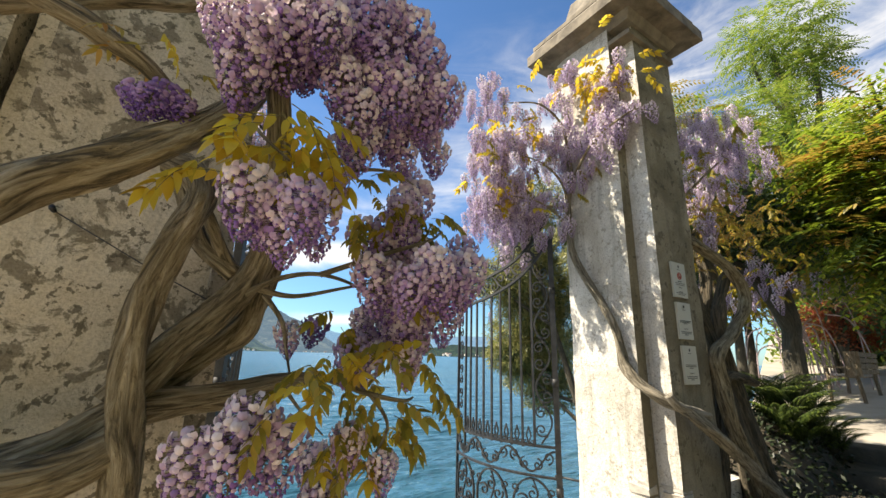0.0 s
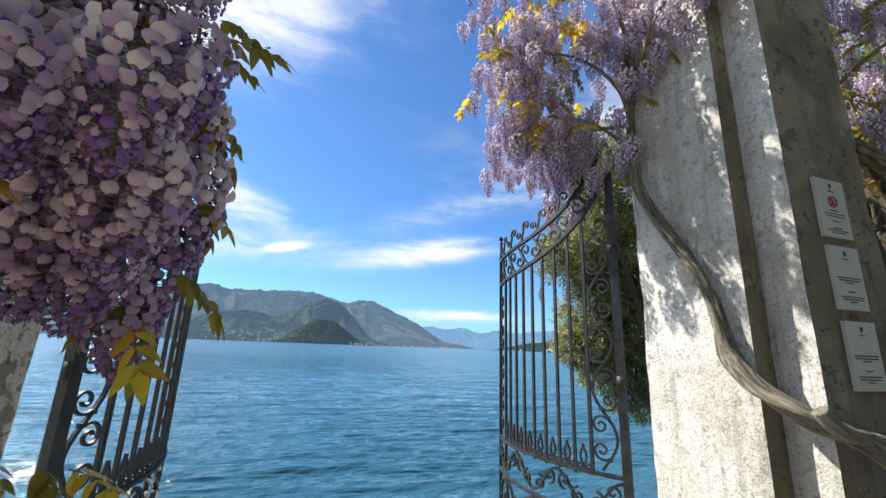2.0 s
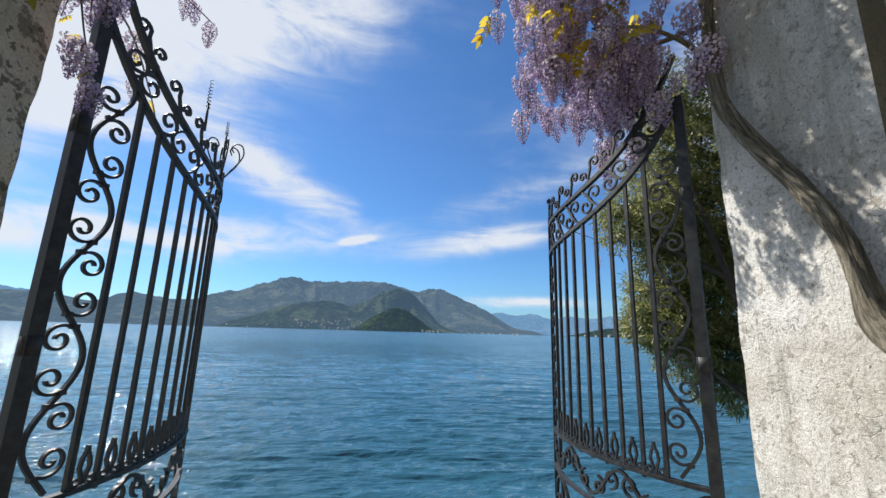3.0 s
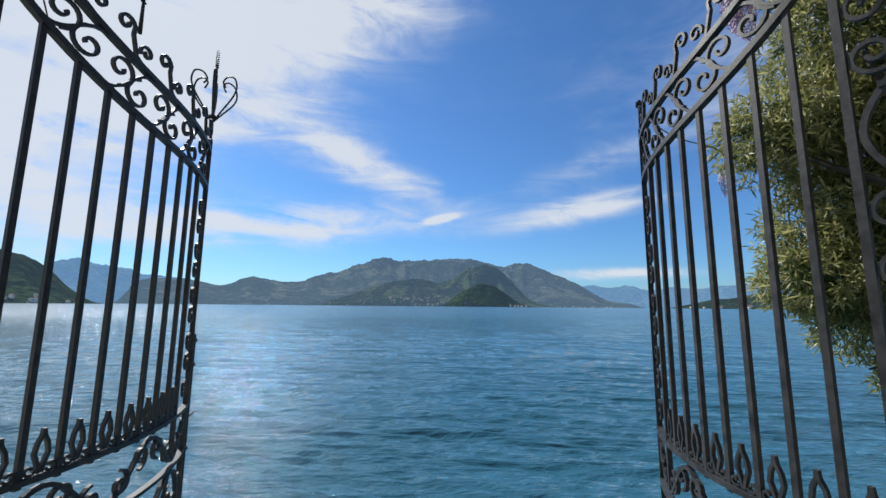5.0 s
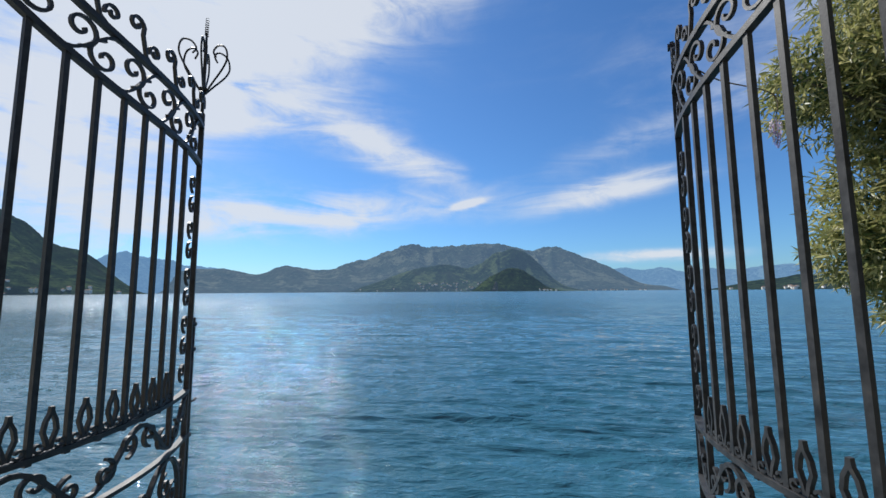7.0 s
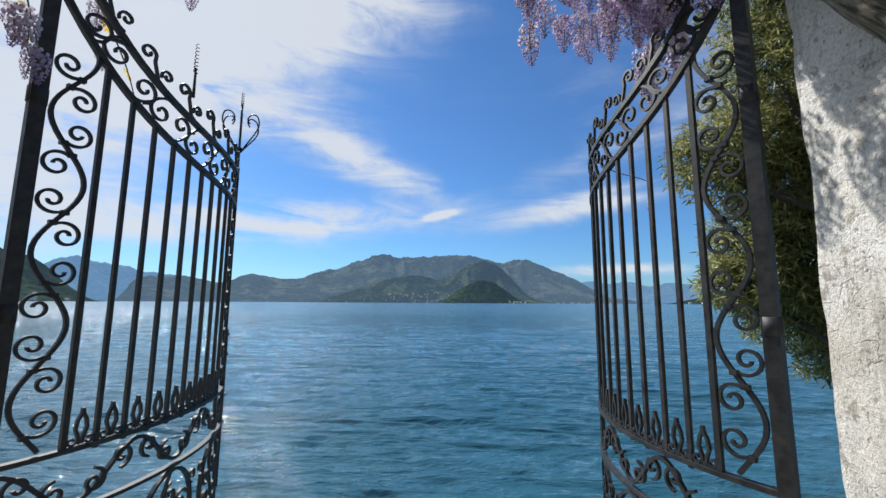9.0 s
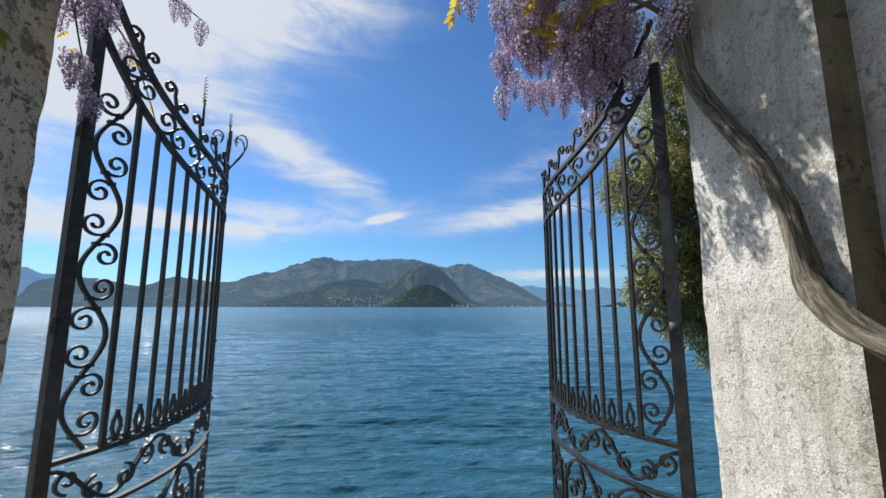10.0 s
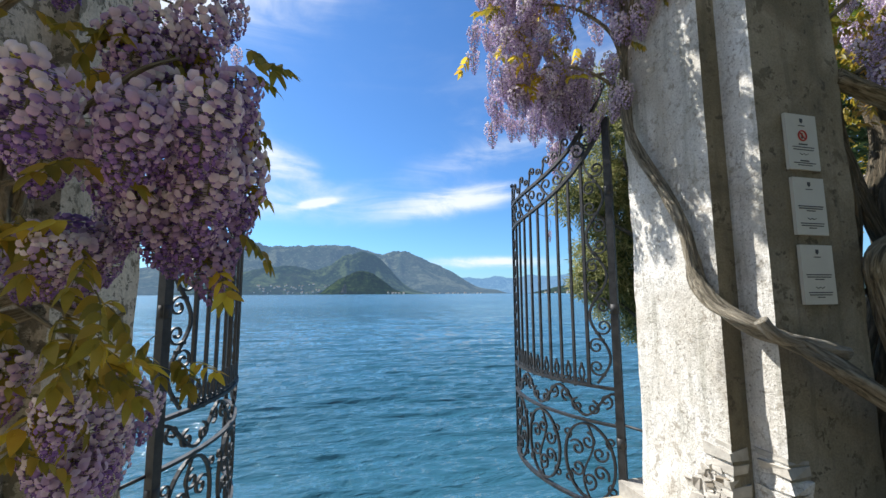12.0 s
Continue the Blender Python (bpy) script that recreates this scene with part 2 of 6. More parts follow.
PLASTER = mat_plaster("white_cracked_plaster", ((0.50, 0.46, 0.39), (0.71, 0.68, 0.62), (0.82, 0.81, 0.78)), (0.36, 0.32, 0.26), 17.0, 0.57, 0.75, 0.45)
CREAM = mat_plaster("cream_stained_plaster", ((0.48, 0.41, 0.28), (0.66, 0.57, 0.42), (0.74, 0.67, 0.53)), (0.16, 0.13, 0.08), 8.0, 0.53, 0.45, 0.2)
# darker than its stains alone: shade of the unlit faces is in the tones
LICHEN_SHADED = mat_plaster("shaded_lichen_plaster", ((0.15, 0.125, 0.08), (0.25, 0.215, 0.145), (0.42, 0.37, 0.28)), (0.13, 0.108, 0.07), 5.0, 0.57, 0.8, 0.35, (0.13, 0.115, 0.08))
CAPSTONE = mat_stone("weathered_stone", (0.085, 0.07, 0.05), (0.29, 0.245, 0.18), 5.0)
BRICK = mat_stone("old_brick", (0.26, 0.17, 0.13), (0.44, 0.37, 0.31), 9.0)
RUBBLE = mat_stone("grey_rubble", (0.26, 0.24, 0.21), (0.52, 0.49, 0.43), 8.0)
PAVING = mat_stone("paving_stone", (0.15, 0.13, 0.10), (0.27, 0.24, 0.19), 3.0)
# landing stays out of view; pale so it bounces warm light on the left post
LANDING = mat_stone("pale_landing_stone", (0.33, 0.27, 0.18), (0.50, 0.42, 0.30), 2.0)
# base tone set near black to hold the shade lying on the steps
STEP = mat_stone("shaded_step_stone", (0.035, 0.030, 0.020), (0.10, 0.085, 0.06), 4.0, 0.9, 0.03)
GRAVEL = mat_stone("pale_gravel", (0.30, 0.265, 0.21), (0.46, 0.42, 0.35), 1.2)
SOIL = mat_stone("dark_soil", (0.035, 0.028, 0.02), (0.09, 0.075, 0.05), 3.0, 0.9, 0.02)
IRON = mat_iron()
BARK = mat_bark("wisteria_bark", (0.085, 0.058, 0.028), (0.36, 0.27, 0.15), (0.66, 0.55, 0.37))
BARK_GREY = mat_bark("grey_vine_bark", (0.070, 0.056, 0.040), (0.30, 0.25, 0.18), (0.56, 0.49, 0.38))
# copy of the bark darkened for the shade among the tangled trunks
BARK_SHADED = mat_bark("shaded_trunk_bark", (0.018, 0.012, 0.008), (0.085, 0.062, 0.038), (0.24, 0.18, 0.12))
BARK_DARK = mat_bark("tree_bark", (0.015, 0.012, 0.010), (0.05, 0.04, 0.03), (0.11, 0.09, 0.07))
CUTWOOD = mat_bark("bare_grey_wood", (0.28, 0.23, 0.17), (0.48, 0.42, 0.33), (0.62, 0.57, 0.48))
PETAL = mat_petal("wisteria_petal", (0.25, 0.11, 0.40), (0.60, 0.41, 0.57), (0.94, 0.82, 0.81))
KEEL = mat_petal("violet_keel_petal", (0.16, 0.07, 0.34), (0.25, 0.12, 0.44), (0.40, 0.24, 0.54))
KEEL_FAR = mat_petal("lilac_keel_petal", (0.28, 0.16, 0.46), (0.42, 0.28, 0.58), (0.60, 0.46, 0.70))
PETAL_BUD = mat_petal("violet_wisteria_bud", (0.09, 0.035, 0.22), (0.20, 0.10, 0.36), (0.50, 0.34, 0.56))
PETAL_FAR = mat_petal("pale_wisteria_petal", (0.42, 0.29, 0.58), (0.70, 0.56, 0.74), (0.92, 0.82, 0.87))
STALK = mat_plain("green_stalk", (0.20, 0.17, 0.07), 0.7)
LEAF_GOLD = mat_leaf("young_bronze_leaf", (0.58, 0.36, 0.04), (0.80, 0.60, 0.05), (0.66, 0.54, 0.07), 0.6)
LEAF_OLIVE = mat_leaf("olive_leaf", (0.20, 0.18, 0.025), (0.37, 0.31, 0.035), (0.46, 0.31, 0.04), 0.5)
LEAF_GREEN = mat_leaf("bright_green_leaf", (0.09, 0.17, 0.025), (0.21, 0.31, 0.04), (0.38, 0.41, 0.07), 0.5)
LEAF_LIME = mat_leaf("lime_frond_leaf", (0.17, 0.27, 0.02), (0.29, 0.40, 0.035), (0.44, 0.46, 0.06), 0.55)
LEAF_ORANGE = mat_leaf("orange_young_leaf", (0.42, 0.20, 0.04), (0.52, 0.32, 0.07), (0.40, 0.34, 0.06), 0.45)
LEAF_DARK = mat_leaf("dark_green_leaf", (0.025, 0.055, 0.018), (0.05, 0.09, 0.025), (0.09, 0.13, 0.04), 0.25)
LEAF_SHADE = mat_leaf("shaded_ivy_leaf", (0.008, 0.016, 0.006), (0.016, 0.028, 0.009), (0.03, 0.045, 0.015), 0.1)
LEAF_LANCE = mat_leaf("narrow_grey_green_leaf", (0.11, 0.14, 0.04), (0.27, 0.27, 0.085), (0.50, 0.46, 0.21), 0.5, 0.35)
LEAF_RED = mat_leaf("red_maple_leaf", (0.26, 0.04, 0.02), (0.40, 0.09, 0.04), (0.34, 0.16, 0.06), 0.4)
FERN = mat_leaf("fern_green_leaf", (0.015, 0.034, 0.006), (0.045, 0.075, 0.012), (0.14, 0.18, 0.03), 0.3)
TWIG = mat_plain("pale_bare_twig", (0.48, 0.36, 0.36), 0.8)
WATER = mat_water()
SIGN = mat_plain("sign_board", (0.52, 0.50, 0.41), 0.5, 0.0, 0.06, 12)
INK = mat_plain("sign_ink", (0.05, 0.05, 0.05), 0.7)
RED_INK = mat_plain("red_ink", (0.45, 0.04, 0.03), 0.6)
TEAK = mat_bark("weathered_teak", (0.12, 0.08, 0.05), (0.24, 0.17, 0.11), (0.34, 0.27, 0.2), False)
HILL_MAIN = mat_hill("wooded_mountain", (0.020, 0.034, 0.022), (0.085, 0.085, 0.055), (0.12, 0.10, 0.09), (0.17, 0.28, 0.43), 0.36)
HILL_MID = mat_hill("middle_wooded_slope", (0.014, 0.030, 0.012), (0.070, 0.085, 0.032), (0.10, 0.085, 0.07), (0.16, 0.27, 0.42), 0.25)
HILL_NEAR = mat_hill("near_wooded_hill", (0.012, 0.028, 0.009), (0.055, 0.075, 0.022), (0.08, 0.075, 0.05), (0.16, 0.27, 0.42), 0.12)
HILL_FAR = mat_hill("far_mountain_blue_haze", (0.035, 0.055, 0.045), (0.06, 0.075, 0.06), (0.10, 0.10, 0.10), (0.17, 0.33, 0.56), 0.62)
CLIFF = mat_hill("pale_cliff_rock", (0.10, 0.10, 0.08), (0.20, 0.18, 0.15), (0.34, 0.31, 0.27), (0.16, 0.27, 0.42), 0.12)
HOUSE = mat_plain("house_plaster", (0.86, 0.82, 0.74), 0.9, 0.0, 0.3, 0.2)
ROOF = mat_plain("roof_tile", (0.26, 0.18, 0.14), 0.9, 0.0, 0.3, 0.2)

# ---- mesh helpers ----


class Build:
    """Collects vertices and faces for one mesh."""

    def __init__(self):
        self.v, self.f, self.m = [], [], []

    def add(self, verts, faces, mat=0):
        k = len(self.v)
        self.v.extend([tuple(p) for p in verts])
        self.f.extend([tuple(i + k for i in q) for q in faces])
        self.m.extend([mat] * len(faces))

    def box(self, lo, hi, mat=0):
        (a, b, c), (d, e, f) = lo, hi
        self.add([(a, b, c), (d, b, c), (d, e, c), (a, e, c), (a, b, f), (d, b, f), (d, e, f), (a, e, f)],
                 [(0, 3, 2, 1), (4, 5, 6, 7), (0, 1, 5, 4), (1, 2, 6, 5), (2, 3, 7, 6), (3, 0, 4, 7)], mat)

    def tube(self, pts, radii, sides=8, mat=0, rough=0.0, seed=0.0, furrow=0.0):
        pts = [Vector(p) for p in pts]
        ring, prev = [], None
        for i, p in enumerate(pts):
            d = (pts[min(i + 1, len(pts) - 1)] - pts[max(i - 1, 0)]).normalized()
            if prev is None:
                prev = d.orthogonal().normalized()
            n = (prev - d * prev.dot(d)).normalized()
            prev = n
            b = d.cross(n)
            for s in range(sides):
                a = 2 * math.pi * s / sides
                r = radii[i]
                if rough:
                    q = p + (n * math.cos(a) + b * math.sin(a)) * r
                    r *= 1 + rough * noise.noise(Vector((q.x * 5 + seed, q.y * 5, q.z * 3))) + rough * 0.6 * math.sin(3 * a + i * 0.30 + seed) + furrow * (abs(math.sin(4 * a + i * 0.16 + 1.5 * noise.noise(Vector((i * 0.22, a, seed))))) + 0.6 * abs(math.sin(7 * a - i * 0.10 + seed)) - 0.9)
                ring.append(p + (n * math.cos(a) + b * math.sin(a)) * r)
        faces = [(i * sides + s, i * sides + (s + 1) % sides, (i + 1) * sides + (s + 1) % sides, (i + 1) * sides + s) for i in range(len(pts) - 1) for s in range(sides)]
        faces += [tuple(reversed(range(sides))), tuple(range((len(pts) - 1) * sides, len(pts) * sides))]
        self.add(ring, faces, mat)

    def mesh(self, name, mats, smooth=True):
        me = bpy.data.meshes.new(name)
        me.from_pydata(self.v, [], self.f)
        for m in mats:
            me.materials.append(m)
        me.polygons.foreach_set("material_index", self.m)
        if smooth:
            me.polygons.foreach_set("use_smooth", [True] * len(self.f))
        me.update()
        return me


def thing(name, place, label, category, group="", kind=""):
    ob = new(name)
    ob.location = place
    ob.empty_display_size = 0.1
    return tagged(ob, label, category, group, kind)


def part(name, build, mats, parent, label="", smooth=True):
    """One mesh object under a thing; its vertices are given in the world."""
    me = build if isinstance(build, bpy.types.Mesh) else build.mesh(name, mats if isinstance(mats, list) else [mats], smooth)
    ob = new(name, me)
    if parent is not None:
        ob.parent = parent
        at, up = Vector(parent.location), parent.parent
        while up is not None:
            at += Vector(up.location)
            up = up.parent
        ob.location = -at
    return tagged(ob, label) if label else ob


def structure(name, build, mats, label, category, smooth=False):
    ob = part(name, build, mats, None, "", smooth)
    return tagged(ob, label, category, "", "structure")


def spline(pts, n=8):
    """Smooth points through the given ones."""
    pts = [Vector(p) for p in pts]
    out = []
    for i in range(len(pts) - 1):
        a, b, c, d = pts[max(i - 1, 0)], pts[i], pts[i + 1], pts[min(i + 2, len(pts) - 1)]
        for k in range(n):
            u = k / n
            out.append(0.5 * ((2 * b) + (c - a) * u + (2 * a - 5 * b + 4 * c - d) * u * u + (3 * b - a - 3 * c + d) * u ** 3))
    out.append(pts[-1])
    return out


def limb(name, pts, r0, r1, parent, mat=None, sides=10, rough=0.14, seed=0.0, label="", n=7):
    ps = spline(pts, n)
    k = len(ps) - 1
    b = Build()
    thick = max(r0, r1) > 0.028
    b.tube(ps, [r0 + (r1 - r0) * i / k for i in range(k + 1)], 28 if thick else sides, 0, rough, seed, 0.11 if thick else 0.0)
    ob = part(name, b, mat or BARK, parent, label)
    sides = 28 if thick else sides
    run, grain = 0.0, []
    for i in range(k + 1):
        run += (ps[i] - ps[i - 1]).length if i else 0.0
        for s in range(sides):
            a = 2 * math.pi * s / sides
            grain.extend((max(r0, r1) * math.cos(a) + seed, max(r0, r1) * math.sin(a), run))
    ob.data.attributes.new("grain", "FLOAT_VECTOR", "POINT").data.foreach_set("vector", grain)
    return ob

# ---- water, ground, far shores ----
LAKE = -0.75


def build_ground():
    b = Build()
    # a fan of rings round the gate, fine near by and coarse far off, raised into small crossing waves
    na = 460
    radii = [2.0]
    while radii[-1] < 4900:
        radii.append(radii[-1] * (1.006 if radii[-1] < 90 else 1.03))
    r = np.array(radii)[:, None]
    a = np.radians(np.linspace(-82, 82, na + 1))[None, :]
    x, y = 2.0 + r * np.sin(a), 1.2 + r * np.cos(a)
    cell = np.where(r < 90, 0.0062 * r, 0.03 * r) + 0 * a
    z = np.zeros_like(x)
    gen = np.random.RandomState(4)
    for k in range(42):
        length = 0.11 * 1.075 ** k * gen.uniform(0.9, 1.1)
        head = math.radians(84 + gen.normal(0, 12))
        wave = 2 * math.pi / length
        drift = 0.9 * np.sin(x * 0.11 * gen.uniform(0.5, 1.5) + y * 0.07 * gen.uniform(0.5, 1.5) + gen.uniform(0, 6.28))
        ph = (x * math.cos(head) + y * math.sin(head)) * wave + drift * 1.5 + gen.uniform(0, 6.28)
        keep = np.clip((length / cell - 2.2) / 2.0, 0, 1)
        z += keep * 0.0150 * length / (1 + (length / 0.65) ** 2) * (np.sin(ph) + 0.32 * np.cos(2 * ph))
    b.v = np.stack([x, y, LAKE + z], -1).reshape(-1, 3).tolist()
    rows = np.arange(len(radii) - 1)[:, None] * (na + 1) + np.arange(na)[None, :]
    b.f = np.stack([rows, rows + na + 1, rows + na + 2, rows + 1], -1).reshape(-1, 4).tolist()
    b.m = [0] * len(b.f)
    tagged(part("water", b, WATER, None), "rippled blue-green lake water reaching the far shore", "water", "", "structure")
    b = Build()
    b.box((-6, -6, -1.6), (2.7, 2.84, 0.0))
    b.box((2.7, 1.60, -1.6), (6.3, 2.84, 0.0))
    structure("floor", b, LANDING, "worn grey stone landing in front of the gate", "floor")
    # garden bank behind and beside the landing
    b = Build()
    nx, ny = 60, 40
    for j in range(ny + 1):
        for i in range(nx + 1):
            x = 8.2 + 52 * (i / nx) ** 1.5
            y = -22 + (25.2 + 0.32 * (x - 8.2)) * j / ny
            z = 0.54 + (x - 8.2) * 0.095 + 0.05 * noise.noise(Vector((x * 0.5, y * 0.5, 0)))
            b.v.append((x, y, z))
    for j in range(ny):
        for i in range(nx):
            k = j * (nx + 1) + i
            b.add([], [])
            b.f.append((k, k + 1, k + nx + 2, k + nx + 1))
            b.m.append(0)
    structure("ground", b, GRAVEL, "pale gravel garden path rising under the trees", "path", True)
    b = Build()
    b.box((-40, -40, -1.6), (62, -6, 0.0))
    b.box((-40, -6, -1.6), (-6, 2.84, 0.0))
    # unseen dark bed, added to cut light bounced onto the right gatepost
    b.box((2.7, -6, -1.6), (6.3, 1.60, -0.01))
    b.box((6.3, -6, -1.6), (9.0, 3.3, 0.05))
    structure("garden_soil", b, SOIL, "dark garden soil beside the landing", "ground")
    for k in range(3):
        b = Build()
        x0 = 6.3 + 0.75 * k
        n = 26
        for i in range(n + 1):
            y = -3 + 6.2 * i / n
            e = 0.05 * noise.noise(Vector((y * 1.7, k * 3.1, 0)))
            z = 0.18 * (k + 1) + 0.015 * noise.noise(Vector((y * 2.2, k, 4)))
            b.v.extend([(x0 + e, y, 0.0), (x0 + e, y, z - 0.02), (x0 + e + 0.03, y, z), (x0 + 2.2, y, z)])
        for i in range(n):
            for s in range(3):
                a = i * 4 + s
                b.f.append((a, a + 4, a + 5, a + 1))
                b.m.append(0)
        tagged(part("stone_step", b, STEP, None), "worn stone step up to the garden path", "step", "garden steps", "structure")


build_ground()


SLOPES = {}


def ridge(name, az0, az1, r0, r1, peaks, floor_el, mat, label, rough=0.12, seed=0.0, na=220, nr=34):
    """A mountainside rising from the lake between two bearings; peaks are (bearing, elevation, breadth) in degrees."""
    b = Build()
    for i in range(na + 1):
        az = az0 + (az1 - az0) * i / na
        edge = min(1.0, (az - az0) / 2.5, (az1 - az) / 2.5)
        edge = max(0.0, edge)
        edge = edge * edge * (3 - 2 * edge)
        el = floor_el + sum(h * math.exp(-((az - c) / w) ** 2) for c, h, w in peaks)
        s, c = math.sin(radians(az)), math.cos(radians(az))
        for j in range(nr + 1):
            u = j / nr
            r = r0 + (r1 - r0) * u
            p = Vector((r * s / 420.0 + seed, r * c / 420.0, seed))
            f = noise.fractal(p, 0.9, 2.1, 6) + 0.8 * noise.fractal(p * 3.1, 0.7, 2.1, 6)
            gully = abs(noise.noise(Vector((az * 0.42 + seed + 0.8 * u, u * 1.1, seed))))
            shape = u ** 0.8 * (0.86 + 0.14 * u)
            top = r1 * math.tan(radians(el)) * edge
            z = top * shape * (1 + rough * f * (0.5 + u * 0.3) - 0.42 * gully * math.sin(math.pi * u))
            b.v.append((r * s + 1.5, r * c, LAKE - 2 + max(0.0, z) + (2.5 if j else 0)))
        b.v.append(((r1 + 150) * s, (r1 + 150) * c, LAKE - 5))
    w = nr + 2
    for i in range(na):
        for j in range(w - 1):
            a = i * w + j
            b.f.append((a, a + w, a + w + 1, a + 1))
            b.m.append(0)
    SLOPES[name] = (az0, az1, r0, r1, na, nr, [p[2] for p in b.v])
    return structure(name, b, mat, label, "mountain", True)


def slope_height(name, az, r):
    az0, az1, r0, r1, na, nr, zs = SLOPES[name]
    i = min(na, max(0, round((az - az0) / (az1 - az0) * na)))
    j = min(nr, max(0, round((r - r0) / (r1 - r0) * nr)))
    return zs[i * (nr + 2) + j]


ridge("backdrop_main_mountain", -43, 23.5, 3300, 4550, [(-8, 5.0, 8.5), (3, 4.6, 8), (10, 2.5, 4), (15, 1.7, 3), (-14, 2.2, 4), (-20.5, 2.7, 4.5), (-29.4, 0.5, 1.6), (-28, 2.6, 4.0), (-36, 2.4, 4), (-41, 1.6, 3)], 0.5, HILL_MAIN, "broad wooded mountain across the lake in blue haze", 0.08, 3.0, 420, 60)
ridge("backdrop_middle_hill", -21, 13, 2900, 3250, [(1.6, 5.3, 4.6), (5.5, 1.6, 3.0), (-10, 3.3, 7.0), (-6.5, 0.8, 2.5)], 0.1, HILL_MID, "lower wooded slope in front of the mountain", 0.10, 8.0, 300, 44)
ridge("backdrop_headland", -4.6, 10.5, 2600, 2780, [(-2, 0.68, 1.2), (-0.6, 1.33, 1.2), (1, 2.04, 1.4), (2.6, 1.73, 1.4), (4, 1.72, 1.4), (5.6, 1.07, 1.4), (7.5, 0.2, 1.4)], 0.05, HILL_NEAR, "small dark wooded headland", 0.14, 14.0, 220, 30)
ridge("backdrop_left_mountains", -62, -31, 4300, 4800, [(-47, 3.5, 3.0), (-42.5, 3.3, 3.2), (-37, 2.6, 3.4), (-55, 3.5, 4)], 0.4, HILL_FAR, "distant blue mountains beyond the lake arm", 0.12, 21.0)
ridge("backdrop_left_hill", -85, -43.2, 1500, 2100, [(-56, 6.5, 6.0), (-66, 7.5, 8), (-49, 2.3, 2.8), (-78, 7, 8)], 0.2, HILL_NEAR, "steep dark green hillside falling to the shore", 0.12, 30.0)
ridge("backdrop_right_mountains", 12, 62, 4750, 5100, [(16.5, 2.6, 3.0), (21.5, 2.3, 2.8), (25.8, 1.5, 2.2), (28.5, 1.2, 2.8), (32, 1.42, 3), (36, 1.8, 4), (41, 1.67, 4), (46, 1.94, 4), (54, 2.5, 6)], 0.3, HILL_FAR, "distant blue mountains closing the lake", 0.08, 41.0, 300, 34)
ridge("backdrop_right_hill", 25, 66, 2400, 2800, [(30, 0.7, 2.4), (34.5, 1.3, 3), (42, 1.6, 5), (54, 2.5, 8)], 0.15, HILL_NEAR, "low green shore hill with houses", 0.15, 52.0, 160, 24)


def far_house(az, r, up, size, seed):
    rng = random.Random(seed)
    s, c = math.sin(radians(az)), math.cos(radians(az))
    x, y, z = r * s, r * c, LAKE + up
    w, d, h = size * rng.uniform(0.8, 1.6), size * 0.8, size * rng.uniform(0.5, 0.9)
    home = thing("house", (x, y, z), "small pale lakeside house with a tiled roof", "house", "houses on the far shore")
    b = Build()
    b.box((x - w / 2, y - d / 2, z - 8), (x + w / 2, y + d / 2, z + h))
    part("wall", b, HOUSE, home, "", False)
    b = Build()
    o = 0.8
    b.add([(x - w / 2 - o, y - d / 2 - o, z + h), (x + w / 2 + o, y - d / 2 - o, z + h), (x + w / 2 + o, y + d / 2 + o, z + h), (x - w / 2 - o, y + d / 2 + o, z + h), (x - w / 3, y, z + h * 1.4), (x + w / 3, y, z + h * 1.4)],
          [(0, 1, 5, 4), (2, 3, 4, 5), (1, 2, 5), (3, 0, 4), (0, 3, 2, 1)])
    part("roof", b, ROOF, home, "", False)


rng = random.Random(5)
for k in range(64):
    az, r = rng.gauss(-5.5, 4.6), 2906 + 120 * rng.random() ** 1.5
    az = min(2.0, max(-19.0, az))
    far_house(az, r, slope_height("backdrop_middle_hill", az, r) - LAKE, rng.uniform(6, 11), 100 + k)
for k in range(10):
    az, r = rng.uniform(6.0, 9.6), 2606 + rng.uniform(0, 20)
    far_house(az, r, slope_height("backdrop_headland", az, r) - LAKE, 9, 160 + k)
for k in range(14):
    az, r = rng.uniform(12.5, 20), 3310
    far_house(az, r, slope_height("backdrop_main_mountain", az, r) - LAKE, 11, 200 + k)
for k in range(18):
    az, r = rng.uniform(27, 38), 2404 + rng.uniform(0, 40)
    far_house(az, r, slope_height("backdrop_right_hill", az, r) - LAKE, 10, 300 + k)
for k in range(16):
    az, r = rng.uniform(-58, -46), 1506 + 60 * rng.random() ** 2
    far_house(az, r, slope_height("backdrop_left_hill", az, r) - LAKE, 7, 400 + k)

# pale cliff on the headland's water side
b = Build()
n = 9
for j in range(n + 1):
    for i in range(n + 1):
        az = -0.45 + 0.85 * (i / n) * (1 - 0.45 * j / n) + 0.35 * j / n + 0.06 * noise.noise(Vector((i, j * 0.7, 3)))
        r = 2597 + 34 * j / n + 6 * noise.noise(Vector((i * 0.9, j * 0.9, 7)))
        b.v.append((r * math.sin(radians(az)), r * math.cos(radians(az)), LAKE + 4 + 62 * (j / n) * (0.75 + 0.25 * math.sin(math.pi * i / n))))
b.f = [(j * (n + 1) + i, j * (n + 1) + i + 1, (j + 1) * (n + 1) + i + 1, (j + 1) * (n + 1) + i) for j in range(n) for i in range(n)]
b.m = [0] * len(b.f)
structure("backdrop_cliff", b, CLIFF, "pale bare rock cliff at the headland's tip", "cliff")

